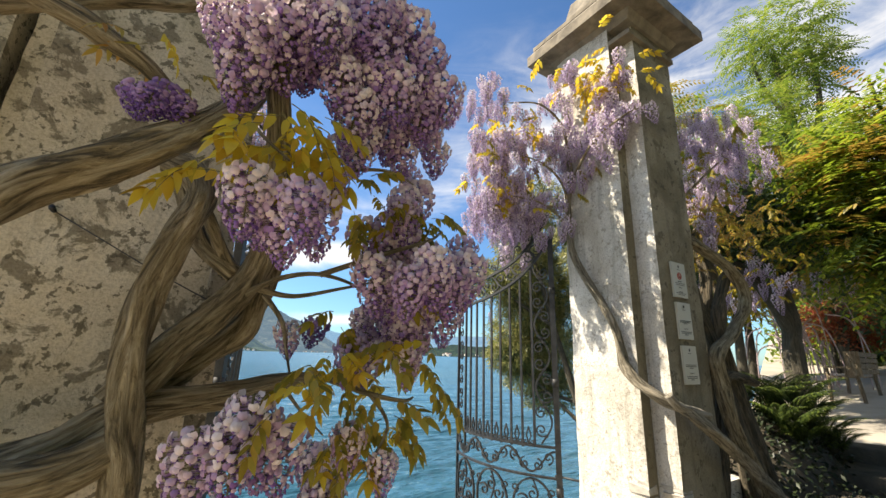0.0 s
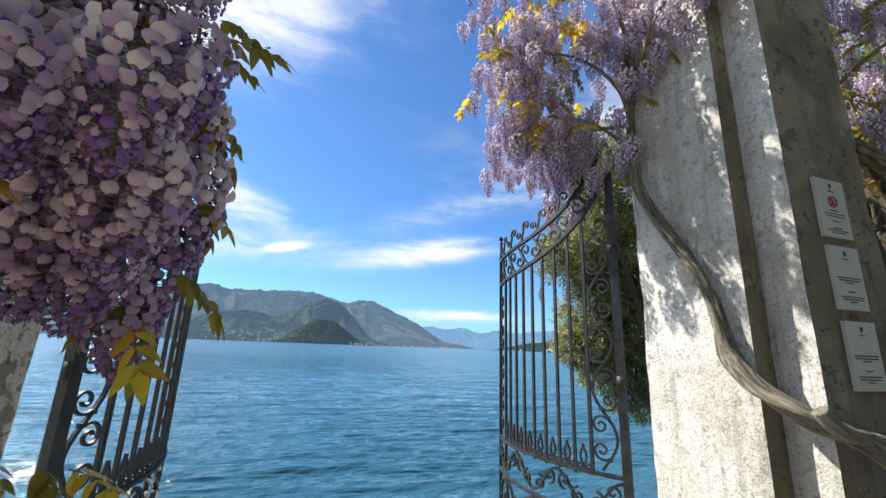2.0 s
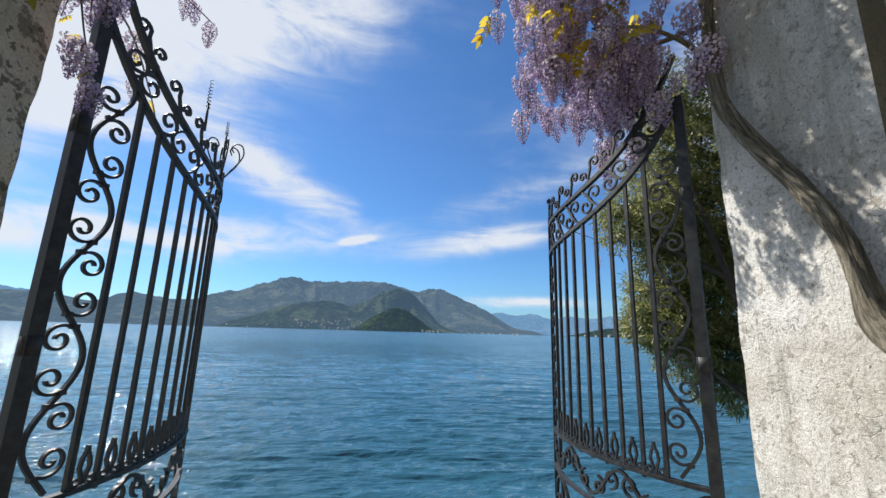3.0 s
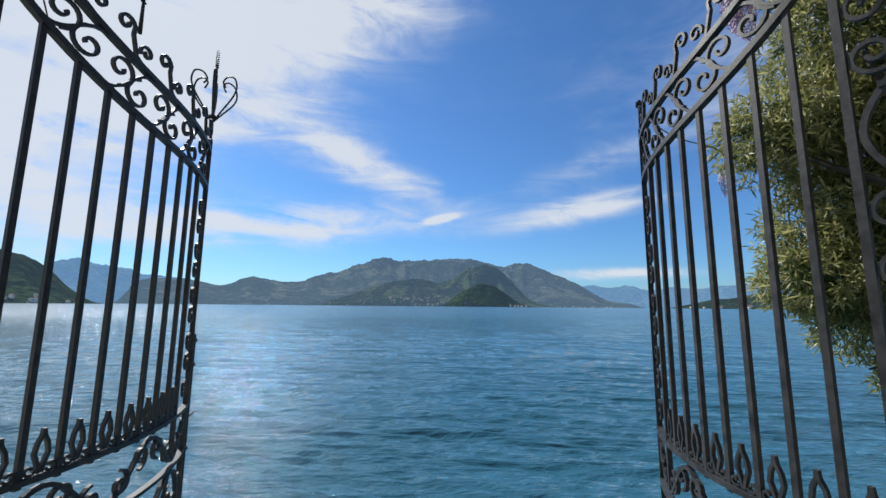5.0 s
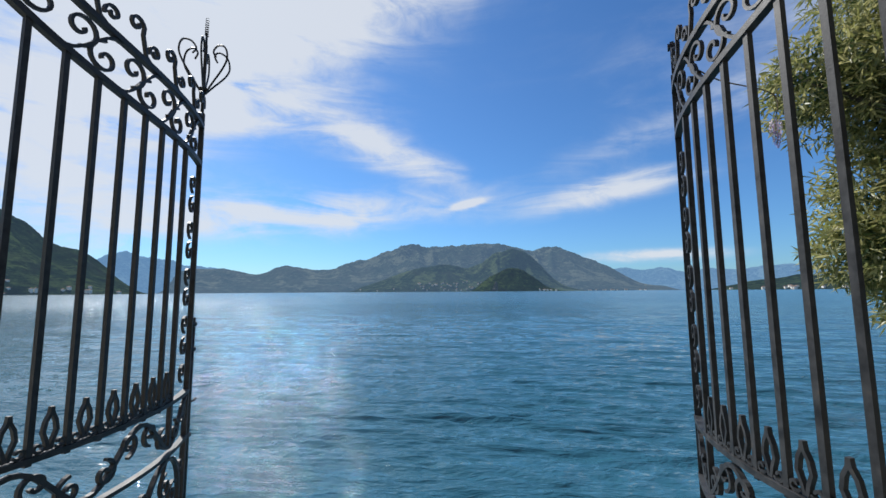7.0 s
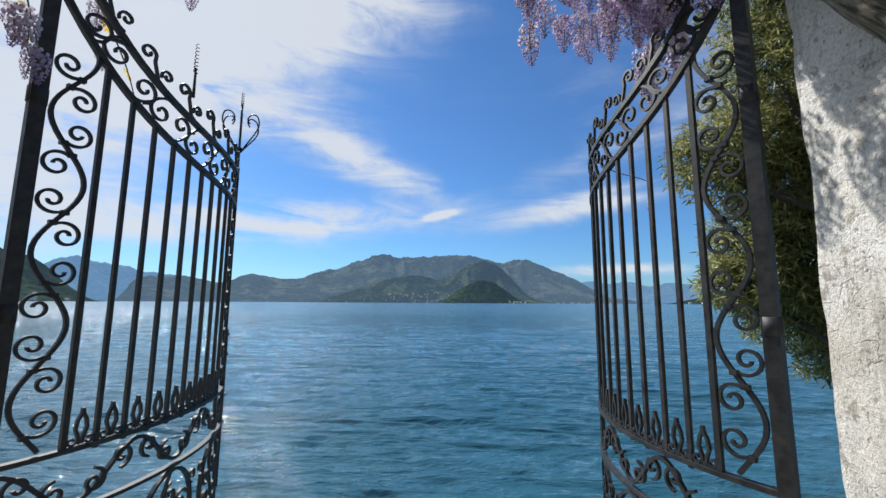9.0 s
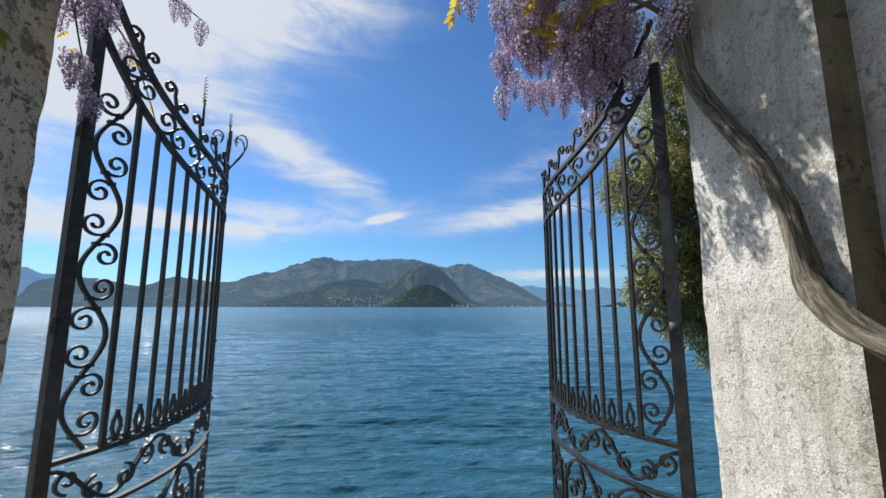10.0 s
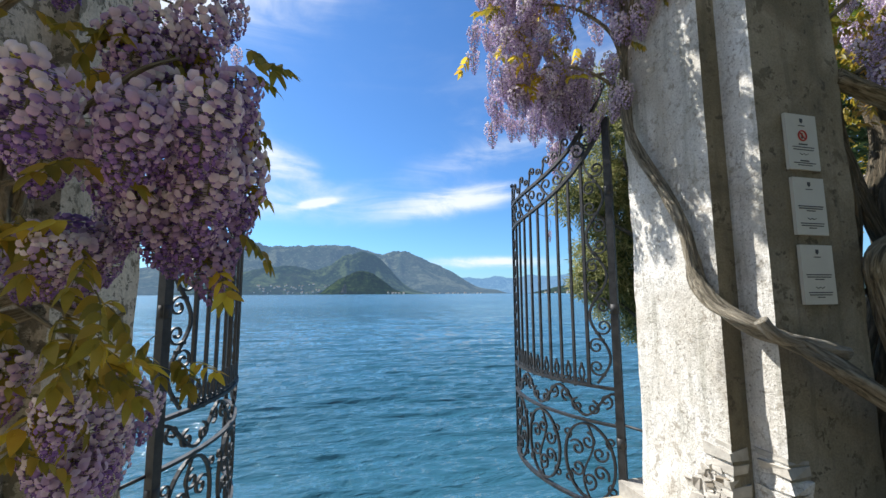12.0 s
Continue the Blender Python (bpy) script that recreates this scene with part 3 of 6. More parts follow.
# ---- gateposts ----


def profile_shaft(side):
    """Plan outline of a gatepost: reveal, step back, pilaster face. side = 1 right, -1 left."""
    if side > 0:
        return [(3.455, 2.615), (3.455, 1.975), (3.582, 1.975), (3.582, 1.79), (4.215, 1.79), (4.215, 2.02), (4.355, 2.02), (4.355, 2.615)]
    return [(0.475, 2.65), (0.475, 2.02), (0.395, 2.02), (0.395, 1.79), (-0.225, 1.79), (-0.225, 2.02), (-0.365, 2.02), (-0.365, 2.65)]


def build_post(side, label):
    x0 = 3.9 if side > 0 else 0.1
    post = thing("gatepost", (x0, 2.2, 0), label, "gatepost", "gateposts")
    outline = profile_shaft(side)
    if side < 0:
        outline = outline[::-1]
    ring = []
    for i, (x, y) in enumerate(outline):
        x2, y2 = outline[(i + 1) % len(outline)]
        n = max(2, int(math.hypot(x2 - x, y2 - y) / 0.045))
        for k in range(n):
            u = k / n
            ring.append((x + (x2 - x) * u, y + (y2 - y) * u, k == 0))
    rows, top = 96, 4.8
    b = Build()
    cx = x0
    for j in range(rows + 1):
        z = -1.4 + (top + 1.4) * j / rows
        for x, y, corner in ring:
            p = Vector((x * 2.2, y * 2.2, z * 1.6))
            d = 0.010 * noise.noise(p) + 0.006 * noise.noise(p * 4.3) + 0.003 * noise.noise(p * 11)
            wear = 0.016 * max(0.0, noise.noise(Vector((x * 3, y * 3, z * 3.5))) + 0.15) if corner else 0.0
            foot = 0.03 * max(0.0, 0.55 - z) if z < 0.55 else 0.0
            ux, uy = x - cx, y - 2.25
            l = math.hypot(ux, uy)
            k = (d - wear + foot) / l
            b.v.append((x + ux * k, y + uy * k, z))
    w = len(ring)
    for j in range(rows):
        for i in range(w):
            a, c = j * w + i, j * w + (i + 1) % w
            b.f.append((a, c, c + w, a + w))
            # faces turned from the sun: grime and lichen, darkened further for their shade
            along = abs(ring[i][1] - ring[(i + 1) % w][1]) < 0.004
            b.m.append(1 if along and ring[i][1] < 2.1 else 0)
    b.f.append(tuple(range(rows * w, rows * w + w)))
    b.m.append(0)
    part("shaft", b, [PLASTER, LICHEN_SHADED] if side > 0 else [CREAM, CREAM], post, "", False)
    # moulded capital
    xa, xb, ya, yb = (3.49, 4.21, 1.78, 2.62) if side > 0 else (-0.235, 0.475, 1.78, 2.66)

    def slab(name, o, z0, z1, taper=0.0):
        q = Build()
        lo = [(xa - o, ya - o), (xb + o, ya - o), (xb + o, yb + o), (xa - o, yb + o)]
        hi = [(xa - o - taper, ya - o - taper), (xb + o + taper, ya - o - taper), (xb + o + taper, yb + o + taper), (xa - o - taper, yb + o + taper)]
        n = 14
        for (za, zb, ra, rb) in ((z0, z1, lo, hi),):
            for zz, rr in ((za, ra), (zb, rb)):
                for i in range(4):
                    (x, y), (x2, y2) = rr[i], rr[(i + 1) % 4]
                    for k in range(n):
                        u = k / n
                        px, py = x + (x2 - x) * u, y + (y2 - y) * u
                        e = 0.008 * noise.noise(Vector((px * 6, py * 6, zz * 6)))
                        q.v.append((px + e, py + e, zz + e))
        m = 4 * n
        for i in range(m):
            q.f.append((i, (i + 1) % m, m + (i + 1) % m, m + i))
            q.m.append(0)
        q.f.extend([tuple(reversed(range(m))), tuple(range(m, 2 * m))])
        q.m.extend([0, 0])
        part(name, q, CAPSTONE, post, "", False)

    slab("neck_moulding", 0.03, 4.55, 4.60)
    slab("bed_moulding", 0.02, 4.72, 4.80, 0.05)
    slab("cap_slab", 0.25, 4.80, 4.92)
    slab("cyma_moulding", 0.25, 4.92, 5.00, -0.06)
    slab("fillet", 0.20, 5.00, 5.05)
    slab("top_slab", 0.17, 5.05, 5.13, -0.06)
    slab("pedestal", -0.02, 5.13, 5.60, -0.10)
    # masonry bared where the plaster has fallen off the inner pilaster edge
    if side < 0:
        q = Build()
        q.box((-0.95, 1.98, -1.4), (-0.395, 2.5, 3.6))
        part("side_pier", q, CREAM, post, "", False)
    if side > 0:
        brng = random.Random(3)

        def stone(lo, hi, mat):
            q = Build()
            q.box(lo, hi)
            q.v = [tuple(c + brng.uniform(-0.012, 0.012) for c in p) for p in q.v]
            part("brick", q, mat, post, "", False)

        z = 0.02
        while z < 0.62:
            h = brng.uniform(0.035, 0.075)
            y0 = 1.785 + brng.uniform(-0.004, 0.012)
            stone((3.572 + brng.uniform(-0.008, 0.008), y0 - 0.006, z), (3.70, y0 + brng.uniform(0.08, 0.19), z + h - 0.012), BRICK if brng.random() < 0.12 else (RUBBLE if brng.random() < 0.5 else PLASTER))
            if brng.random() < 0.8:
                stone((3.441 + brng.uniform(-0.006, 0.006), 1.964, z + 0.02), (3.55, 2.00 + brng.uniform(0.05, 0.16), z + h + 0.01), BRICK if brng.random() < 0.12 else RUBBLE)
            z += h
        # scabs of old render and rubble left on the reveal near its foot
        for _ in range(46):
            y0, z0 = 1.98 + 0.24 * brng.random() ** 1.4, 0.02 + 0.62 * brng.random()
            if z0 > 0.66 - 1.1 * (y0 - 1.98):
                continue
            stone((3.441 - 0.026 * max(0.0, 0.55 - z0) + brng.uniform(-0.006, 0.006), y0, z0), (3.50, y0 + brng.uniform(0.03, 0.08), z0 + brng.uniform(0.02, 0.06)), RUBBLE if brng.random() < 0.8 else CAPSTONE)
    return post


build_post(1, "tall weathered white plaster gatepost with moulded stone cap")
build_post(-1, "stained cream plaster gatepost overgrown with wisteria trunks")

# garden wall that closes the place on either side, and plinth stones by the water
for side in (1, -1):
    b = Build()
    xa, xb = (4.34, 6.4) if side > 0 else (-6.0, -0.34)
    b.box((xa, 2.25, -1.4), (xb, 2.6, 0.35 if side > 0 else 1.1))
    structure("wall_east" if side > 0 else "wall_west", b, PLASTER, "low plastered garden wall beside the gatepost", "wall")
for side, x in ((1, 3.42), (-1, 0.42)):
    b = Build()
    b.box((x, 2.58, 0.0), (x + 0.2, 2.84, 0.10))
    tagged(part("plinth_stone", b, RUBBLE, None, "", False), "rough pale stone at the foot of the gatepost", "stone", "plinth stones")

# ---- iron gates ----


class Leaf:
    """A gate leaf bent to a shallow bow in plan: s runs from the hinge, z up."""

    def __init__(self, hinge, end, sag, lift):
        self.h, self.e, self.lift = Vector(hinge), Vector(end), lift
        d = self.e - self.h
        self.c = d.length
        self.d = d / self.c
        self.n = Vector((-self.d.y, self.d.x)) * (1 if sag > 0 else -1)
        a = abs(sag)
        self.R = (self.c ** 2 / 4 + a * a) / (2 * a)
        self.th = math.asin(self.c / 2 / self.R)
        self.L = 2 * self.th * self.R
        self.cen = (self.h + self.e) / 2 - self.n * (self.R - a)

    def at(self, s, z, off=0.0):
        a = -self.th + s / self.R
        p = self.cen + (self.d * math.sin(a) + self.n * math.cos(a)) * (self.R + off)
        return Vector((p.x, p.y, z + self.lift))

    def out(self, s):
        a = -self.th + s / self.R
        q = self.d * math.sin(a) + self.n * math.cos(a)
        return Vector((q.x, q.y, 0))

    def strip(self, path, wide, deep):
        """A forged bar along a path of (s, z), wide in the plane of the leaf and deep across it."""
        b = Build()
        k = len(path)
        for i, (s, z) in enumerate(path):
            s0, z0 = path[max(i - 1, 0)]
            s1, z1 = path[min(i + 1, k - 1)]
            l = math.hypot(s1 - s0, z1 - z0) or 1.0
            ns, nz = -(z1 - z0) / l, (s1 - s0) / l
            for u, v in ((-1, -1), (1, -1), (1, 1), (-1, 1)):
                b.v.append(tuple(self.at(s + ns * wide / 2 * u, z + nz * wide / 2 * u, deep / 2 * v)))
        for i in range(k - 1):
            for q in range(4):
                a, c = i * 4 + q, i * 4 + (q + 1) % 4
                b.f.append((a, c, c + 4, a + 4))
                b.m.append(0)
        b.f.extend([(3, 2, 1, 0), tuple(range(4 * k - 4, 4 * k))])
        b.m.extend([0, 0])
        return b


def curl(cs, cz, r0, r1, a0, turns, n=22):
    """Spiral path in (s, z), from the outside in."""
    out = []
    for i in range(n + 1):
        u = i / n
        a = radians(a0) + 2 * math.pi * turns * u
        r = r0 + (r1 - r0) * u ** 0.8
        out.append((cs + r * math.cos(a), cz + r * math.sin(a)))
    return out


def z_in(s):
    return 2.08 + 0.75 * math.exp(-s / 0.37)


def z_out(s):
    return 2.33 + 0.80 * math.exp(-s / 0.32)


def build_leaf(hinge, end, sag, lift, gap_s, spikes, label, first=0.245):
    lf = Leaf(hinge, end, sag, lift)
    L = lf.L
    gate = thing("iron_gate", tuple(lf.at(0, -0.15)), label, "gate", "gate leaves")
    put = lambda name, path, wide=0.016, deep=0.014, lab="": part(name, lf.strip(path, wide, deep), IRON, gate, lab, False)
    line = lambda s0, z0, s1, z1, n=2: [(s0 + (s1 - s0) * i / n, z0 + (z1 - z0) * i / n) for i in range(n + 1)]
    put("hinge_stile", line(0.03, -0.16, 0.03, 2.78), 0.052, 0.05)
    put("inner_stile", line(first, 0.72, first, z_in(first)), 0.022, 0.022)
    put("free_stile", line(L - 0.02, -0.12, L - 0.02, 2.42), 0.030, 0.028)
    shut = first + gap_s * (9 if spikes else 8)
    put("closing_stile", line(shut, 0.50, shut, z_in(shut)), 0.020, 0.022)
    bars = [first + gap_s * (k + 1) for k in range(8 if spikes else 7)]
    for s in bars:
        put("bar", line(s, 0.70, s, z_in(s)), 0.019, 0.019)
    for name, fn in (("inner_arched_rail", z_in), ("outer_arched_rail", z_out)):
        put(name, [(s, fn(s)) for s in [0.03 + (L - 0.05) * i / 26 for i in range(27)]], 0.026, 0.03)
    put("middle_rail", line(0.03, 0.72, L - 0.02, 0.72, 24), 0.020, 0.034)
    put("lower_rail", line(0.03, 0.46, L - 0.02, 0.46, 24), 0.018, 0.032)
    put("bottom_rail", [(s, -0.13 + 0.22 * max(0.0, 1 - s / 0.16) ** 2) for s in [0.04 + (L - 0.06) * i / 28 for i in range(29)]], 0.022, 0.034)
    # flame-shaped tips between the bars on the middle rail
    edges = [first] + bars + [shut]
    for a, c in zip(edges[:-1], edges[1:]):
        m = (a + c) / 2
        for sg in (-1, 1):
            put("flame_tip", [(m + sg * 0.004, 0.735), (m + sg * 0.010, 0.765), (m + sg * 0.022, 0.800), (m + sg * 0.016, 0.835), (m + sg * 0.003, 0.862), (m, 0.885)], 0.011, 0.016)
            put("scroll", curl(m + sg * 0.034, 0.752, 0.020, 0.007, 200 if sg > 0 else -20, sg * 0.95, 12), 0.009, 0.016)
    # winding stem with curls in the hinge panel
    z0, z1, c0, amp = 0.745, 2.50, 0.148, 0.072
    base, step = 0.635, 0.305
    stem_s = lambda z: c0 + amp * math.cos(math.pi * (z - base) / step)
    put("winding_stem", [(stem_s(z), z) for z in [z0 + (z1 - z0) * i / 66 for i in range(67)]], 0.016, 0.018)
    for k in range(7):
        zc = base + step * k
        sg = -1 if k % 2 == 0 else 1
        for up in (1, -1):
            zz = zc + up * step * 0.25
            if not z0 + 0.03 < zz < z1 - 0.02:
                continue
            put("scroll", curl(c0 + sg * 0.030, zz, 0.064, 0.013, 90 + up * sg * 45 if up > 0 else -90 + sg * -45, -up * sg * 1.35, 30), 0.012, 0.016)
            zk = zc + up * step * 0.42
            if z0 < zk < z1:
                put("collar", line(stem_s(zk) - 0.013, zk, stem_s(zk) + 0.013, zk), 0.020, 0.026)
    # frieze of paired scrolls under the middle rail
    m = 6
    for k in range(m):
        s = 0.06 + (L - 0.10) * (k + 0.5) / m
        w = (L - 0.10) / m
        flip = 1 if k % 2 == 0 else -1
        put("stem", [(s - w / 2 + w * i / 10, 0.59 + flip * 0.095 * math.cos(math.pi * i / 10)) for i in range(11)], 0.017, 0.020)
        for sg in (-1, 1):
            put("scroll", curl(s + sg * w * 0.22, 0.59 + flip * sg * -0.035, 0.056, 0.012, 90 if flip * sg > 0 else -90, sg * 1.2), 0.013, 0.018)
    # large round scrollwork of the lower panel
    for k in range(3):
        s = 0.05 + (L - 0.10) * (k + 0.5) / 3
        put("ring", [(s + 0.20 * math.cos(2 * math.pi * i / 30), 0.165 + 0.27 * math.sin(2 * math.pi * i / 30)) for i in range(31)], 0.016, 0.022)
        for ang in (30, 150, 210, 330, 90, 270):
            a = radians(ang)
            put("scroll", curl(s + 0.105 * math.cos(a), 0.165 + 0.14 * math.sin(a), 0.066, 0.014, ang, 1.25 if ang < 180 else -1.25), 0.013, 0.018)
        put("stem", [(s + 0.045 * math.sin(2 * math.pi * i / 14), -0.10 + 0.54 * i / 14) for i in range(15)], 0.011, 0.016)
    for k in range(4):
        s = 0.05 + (L - 0.10) * k / 3
        for zz, a0 in ((0.33, -90), (0.0, 90)):
            for sg in (-1, 1):
                if 0.04 < s + sg * 0.05 < L - 0.03:
                    put("scroll", curl(s + sg * 0.052, zz, 0.046, 0.012, a0, sg * (1.1 if a0 < 0 else -1.1)), 0.010, 0.016)
    # scrolls between the arched rails and the crest above
    k = 6
    for i in range(k):
        s = 0.12 + (L - 0.24) * (i + 0.5) / k
        w = (L - 0.24) / k
        lo, hi = z_in(s), z_out(s)
        mid, gap = (lo + hi) / 2, hi - lo
        put("stem", [(s - w / 2 + w * q / 10, z_in(s - w / 2 + w * q / 10) + 0.01 + (z_out(s) - z_in(s) - 0.02) * (0.5 - 0.5 * math.cos(math.pi * q / 10))) for q in range(11)], 0.012, 0.018)
        put("scroll", curl(s - w * 0.20, mid + gap * 0.16, gap * 0.34, 0.012, -90, 1.3), 0.012, 0.016)
        put("scroll", curl(s + w * 0.22, mid - gap * 0.18, gap * 0.34, 0.012, 90, 1.3), 0.012, 0.016)
        t = s + w * 0.15
        up = z_out(t)
        put("crest_scroll", [(t + 0.03, up)] + [(t - 0.01 - 0.035 * q / 4, up + 0.03 * q) for q in range(1, 5)] + curl(t - 0.085, up + 0.15, 0.045, 0.010, 10, 1.1, 16), 0.012, 0.016)
        put("crest_scroll", curl(t + 0.035, up + 0.075, 0.04, 0.010, 210, -1.15, 16), 0.011, 0.016)
    # chain of little curls in the closing panel
    for i in range(9):
        z = 0.80 + 1.22 * i / 9
        put("scroll", curl((shut + L) / 2, z + 0.05, 0.058, 0.014, 90 if i % 2 else -90, 1.2 if i % 2 else -1.2, 14), 0.009, 0.014)
    # finial at the free corner
    f = L - 0.03
    for sg in (-1, 1):
        put("finial_scroll", curl(f + sg * 0.045, 2.50, 0.050, 0.012, 180 if sg > 0 else 0, sg * -1.1), 0.012, 0.016)
        put("finial_scroll", curl(f + sg * 0.038, 2.37, 0.040, 0.010, 0 if sg > 0 else 180, sg * 1.1), 0.011, 0.016)
    put("finial_stem", line(f, 2.30, f, 2.88 if spikes else 2.60), 0.018, 0.018)
    put("bead", line(f - 0.02, 2.575, f + 0.02, 2.575), 0.02, 0.04)
    if spikes:
        for sp, zt, hh in ((f, 2.84, 0.22), (0.44 * L, z_out(0.44 * L) + 0.14, 0.34)):
            b = Build()
            q = lf.at(sp, zt)
            b.tube([q, q + Vector((0, 0, hh * 0.55))], [0.009, 0.006], 6)
            turns = 8
            ps = [q + Vector((0.010 * math.cos(a), 0.010 * math.sin(a), hh * 0.45 + hh * 0.55 * i / (turns * 6))) for i, a in ((i, i * math.pi / 3) for i in range(turns * 6 + 1))]
            b.tube(ps, [0.004 * (1 - 0.6 * i / len(ps)) for i in range(len(ps))], 5)
            part("twisted_spike", b, IRON, gate)
        # heart-shaped flower of scrolls round the corner spike
        for ang in range(0, 360, 60):
            a = radians(ang)
            o = lf.at(f, 0)
            dv = Vector((math.cos(a), math.sin(a), 0))
            ps = [o + dv * r + Vector((0, 0, z)) for r, z in ((0.01, 2.55), (0.06, 2.62), (0.125, 2.71), (0.152, 2.78), (0.135, 2.85), (0.085, 2.865), (0.055, 2.83), (0.075, 2.79))]
            b = Build()
            b.tube(spline(ps, 4), [0.006] * 29, 5)
            part("finial_petal", b, IRON, gate)
        # sliding latch rod on the closing stile
        q0, q1 = lf.at(L, 0.0), lf.at(L, 1.14)
        side = lf.out(L) * 0.0 + Vector((lf.d.x, lf.d.y, 0)) * 0.028
        b = Build()
        b.tube([q0 + side, q1 + side], [0.009, 0.009], 8)
        rod = part("latch_rod", b, IRON, gate)
        b = Build()
        q = lf.at(L, 0.64) + side
        b.tube([q, q + side * 1.3, q + side * 1.7 + Vector((0, 0, 0.01))], [0.006, 0.006, 0.010], 6)
        part("latch_handle", b, IRON, rod)
        for zz in (0.45, 0.95, 1.10):
            b = Build()
            q = lf.at(L, zz)
            b.tube([q - side * 0.3, q + side * 1.4], [0.016, 0.016], 6)
            part("latch_staple", b, IRON, rod)
    for zz in (0.35, 1.30, 2.20):
        b = Build()
        q = lf.at(0.03, zz)
        b.tube([q + Vector((0, 0, -0.035)), q + Vector((0, 0, 0.035))], [0.034, 0.034], 10)
        part("hinge_collar", b, IRON, gate)
    return lf


RIGHT = build_leaf((3.49, 2.83), (3.28, 4.22), 0.20, -0.01, 0.1195, False, "open curved wrought-iron gate leaf with scrollwork, pale in the light")
LEFT = build_leaf((0.55, 2.74), (0.50, 4.33), -0.21, 0.02, 0.122, True, "open curved wrought-iron gate leaf with twisted spikes, dark against the lake", 0.260)
for a, c in (((3.46, 2.89, 0.47), (3.55, 2.60, 0.47)), ((0.56, 2.82, 0.47), (0.45, 2.60, 0.47))):
    b = Build()
    b.tube([a, c], [0.010, 0.010], 8)
    b.tube([Vector(c) + Vector((0, 0, -0.03)), Vector(c) + Vector((0, 0, 0.03))], [0.016, 0.016], 8)
    tagged(part("stay_rod", b, IRON, None), "thin iron stay holding the gate leaf open", "rod", "gate stays")

# ---- notices on the right gatepost ----


def build_sign(x, z, w, h, no_entry):
    y = 1.772
    sign = thing("notice_board", (x + w / 2, y, z), "pale printed notice with small text" + (" and red ban symbol" if no_entry else ""), "sign", "notices on the gatepost")
    b = Build()
    b.box((x, y - 0.004, z), (x + w, y + 0.012, z + h))
    board = part("panel", b, SIGN, sign, "", False)

    def bar(cx, cz, bw, bh):
        q = Build()
        q.box((x + cx - bw / 2, y - 0.006, z + cz - bh / 2), (x + cx + bw / 2, y - 0.003, z + cz + bh / 2))
        part("text_line", q, INK, board, "", False)

    q = Build()
    ex, ez = x + w / 2, z + h - 0.035
    q.add([(ex - 0.011, y - 0.006, ez + 0.012), (ex + 0.011, y - 0.006, ez + 0.012), (ex + 0.011, y - 0.006, ez - 0.004), (ex, y - 0.006, ez - 0.016), (ex - 0.011, y - 0.006, ez - 0.004)], [(4, 3, 2, 1, 0)])
    part("emblem", q, INK, board, "", False)
    bar(w / 2, h - 0.062, 0.045, 0.004)
    if no_entry:
        q = Build()
        ps = [(ex + 0.027 * math.cos(2 * math.pi * i / 24), y - 0.006, z + 0.185 + 0.027 * math.sin(2 * math.pi * i / 24)) for i in range(25)]
        q.tube(ps, [0.004] * 25, 6)
        q.tube([(ex - 0.018, y - 0.006, z + 0.203), (ex + 0.018, y - 0.006, z + 0.167)], [0.003, 0.003], 6)
        part("ban_symbol", q, RED_INK, board, "red ring with a slanting bar")
        q = Build()
        q.box((ex - 0.007, y - 0.0055, z + 0.170), (ex + 0.005, y - 0.003, z + 0.200))
        part("figure", q, INK, board, "", False)
        for k, (cz, bw) in enumerate(((0.138, 0.06), (0.122, 0.15), (0.108, 0.14), (0.048, 0.06), (0.036, 0.15), (0.024, 0.10))):
            bar(w / 2, cz, bw, 0.006 if k in (0, 3) else 0.004)
    else:
        for cz, bw in ((0.150, 0.17), (0.138, 0.16), (0.126, 0.06), (0.060, 0.16), (0.048, 0.15), (0.036, 0.05)):
            bar(w / 2, cz, bw, 0.005)
    q = Build()
    q.tube([(ex - 0.03, y - 0.005, z + 0.088), (ex - 0.012, y - 0.005, z + 0.080), (ex, y - 0.005, z + 0.088), (ex + 0.012, y - 0.005, z + 0.080), (ex + 0.03, y - 0.005, z + 0.088)], [0.0016] * 5, 5)
    part("flourish", q, INK, board)


build_sign(3.745, 2.045, 0.215, 0.302, True)
build_sign(3.752, 1.700, 0.215, 0.302, False)
build_sign(3.757, 1.346, 0.218, 0.302, False)
# ---- wisteria ----


def petal_cup(size, tilt, rng):
    """A rounded hooded banner petal, pale above and violet at its lip, with a small keel under it; local x is outwards."""
    v, f = [], []
    for i in range(4):
        u = i / 3
        bulge = math.sin(math.pi * (0.16 + 0.62 * u))
        for j in range(4):
            w = (j / 3 - 0.5) * 2
            v.append(Vector((size * (0.85 * bulge * (1 - 0.50 * w * w) - 0.35 + tilt * 0.3 * u), size * 0.74 * w * math.sin(math.pi * (0.24 + 0.56 * u)), size * (0.90 - 1.55 * u + 0.18 * w * w * u))))
    for i in range(3):
        for j in range(3):
            f.append((i * 4 + j, i * 4 + j + 1, i * 4 + j + 5, i * 4 + j + 4))
    v += [Vector((-size * 0.1, 0, -size * 0.30)), Vector((size * 0.20, size * 0.30, -size * 0.50)), Vector((size * 0.48, 0, -size * 0.45)), Vector((size * 0.20, -size * 0.30, -size * 0.50)), Vector((size * 0.26, 0, -size * 0.85))]
    k = 16
    f += [(k, k + 1, k + 2), (k, k + 2, k + 3), (k, k + 4, k + 1), (k + 1, k + 4, k + 2), (k, k + 3, k + 4), (k + 3, k + 2, k + 4)]
    return v, f


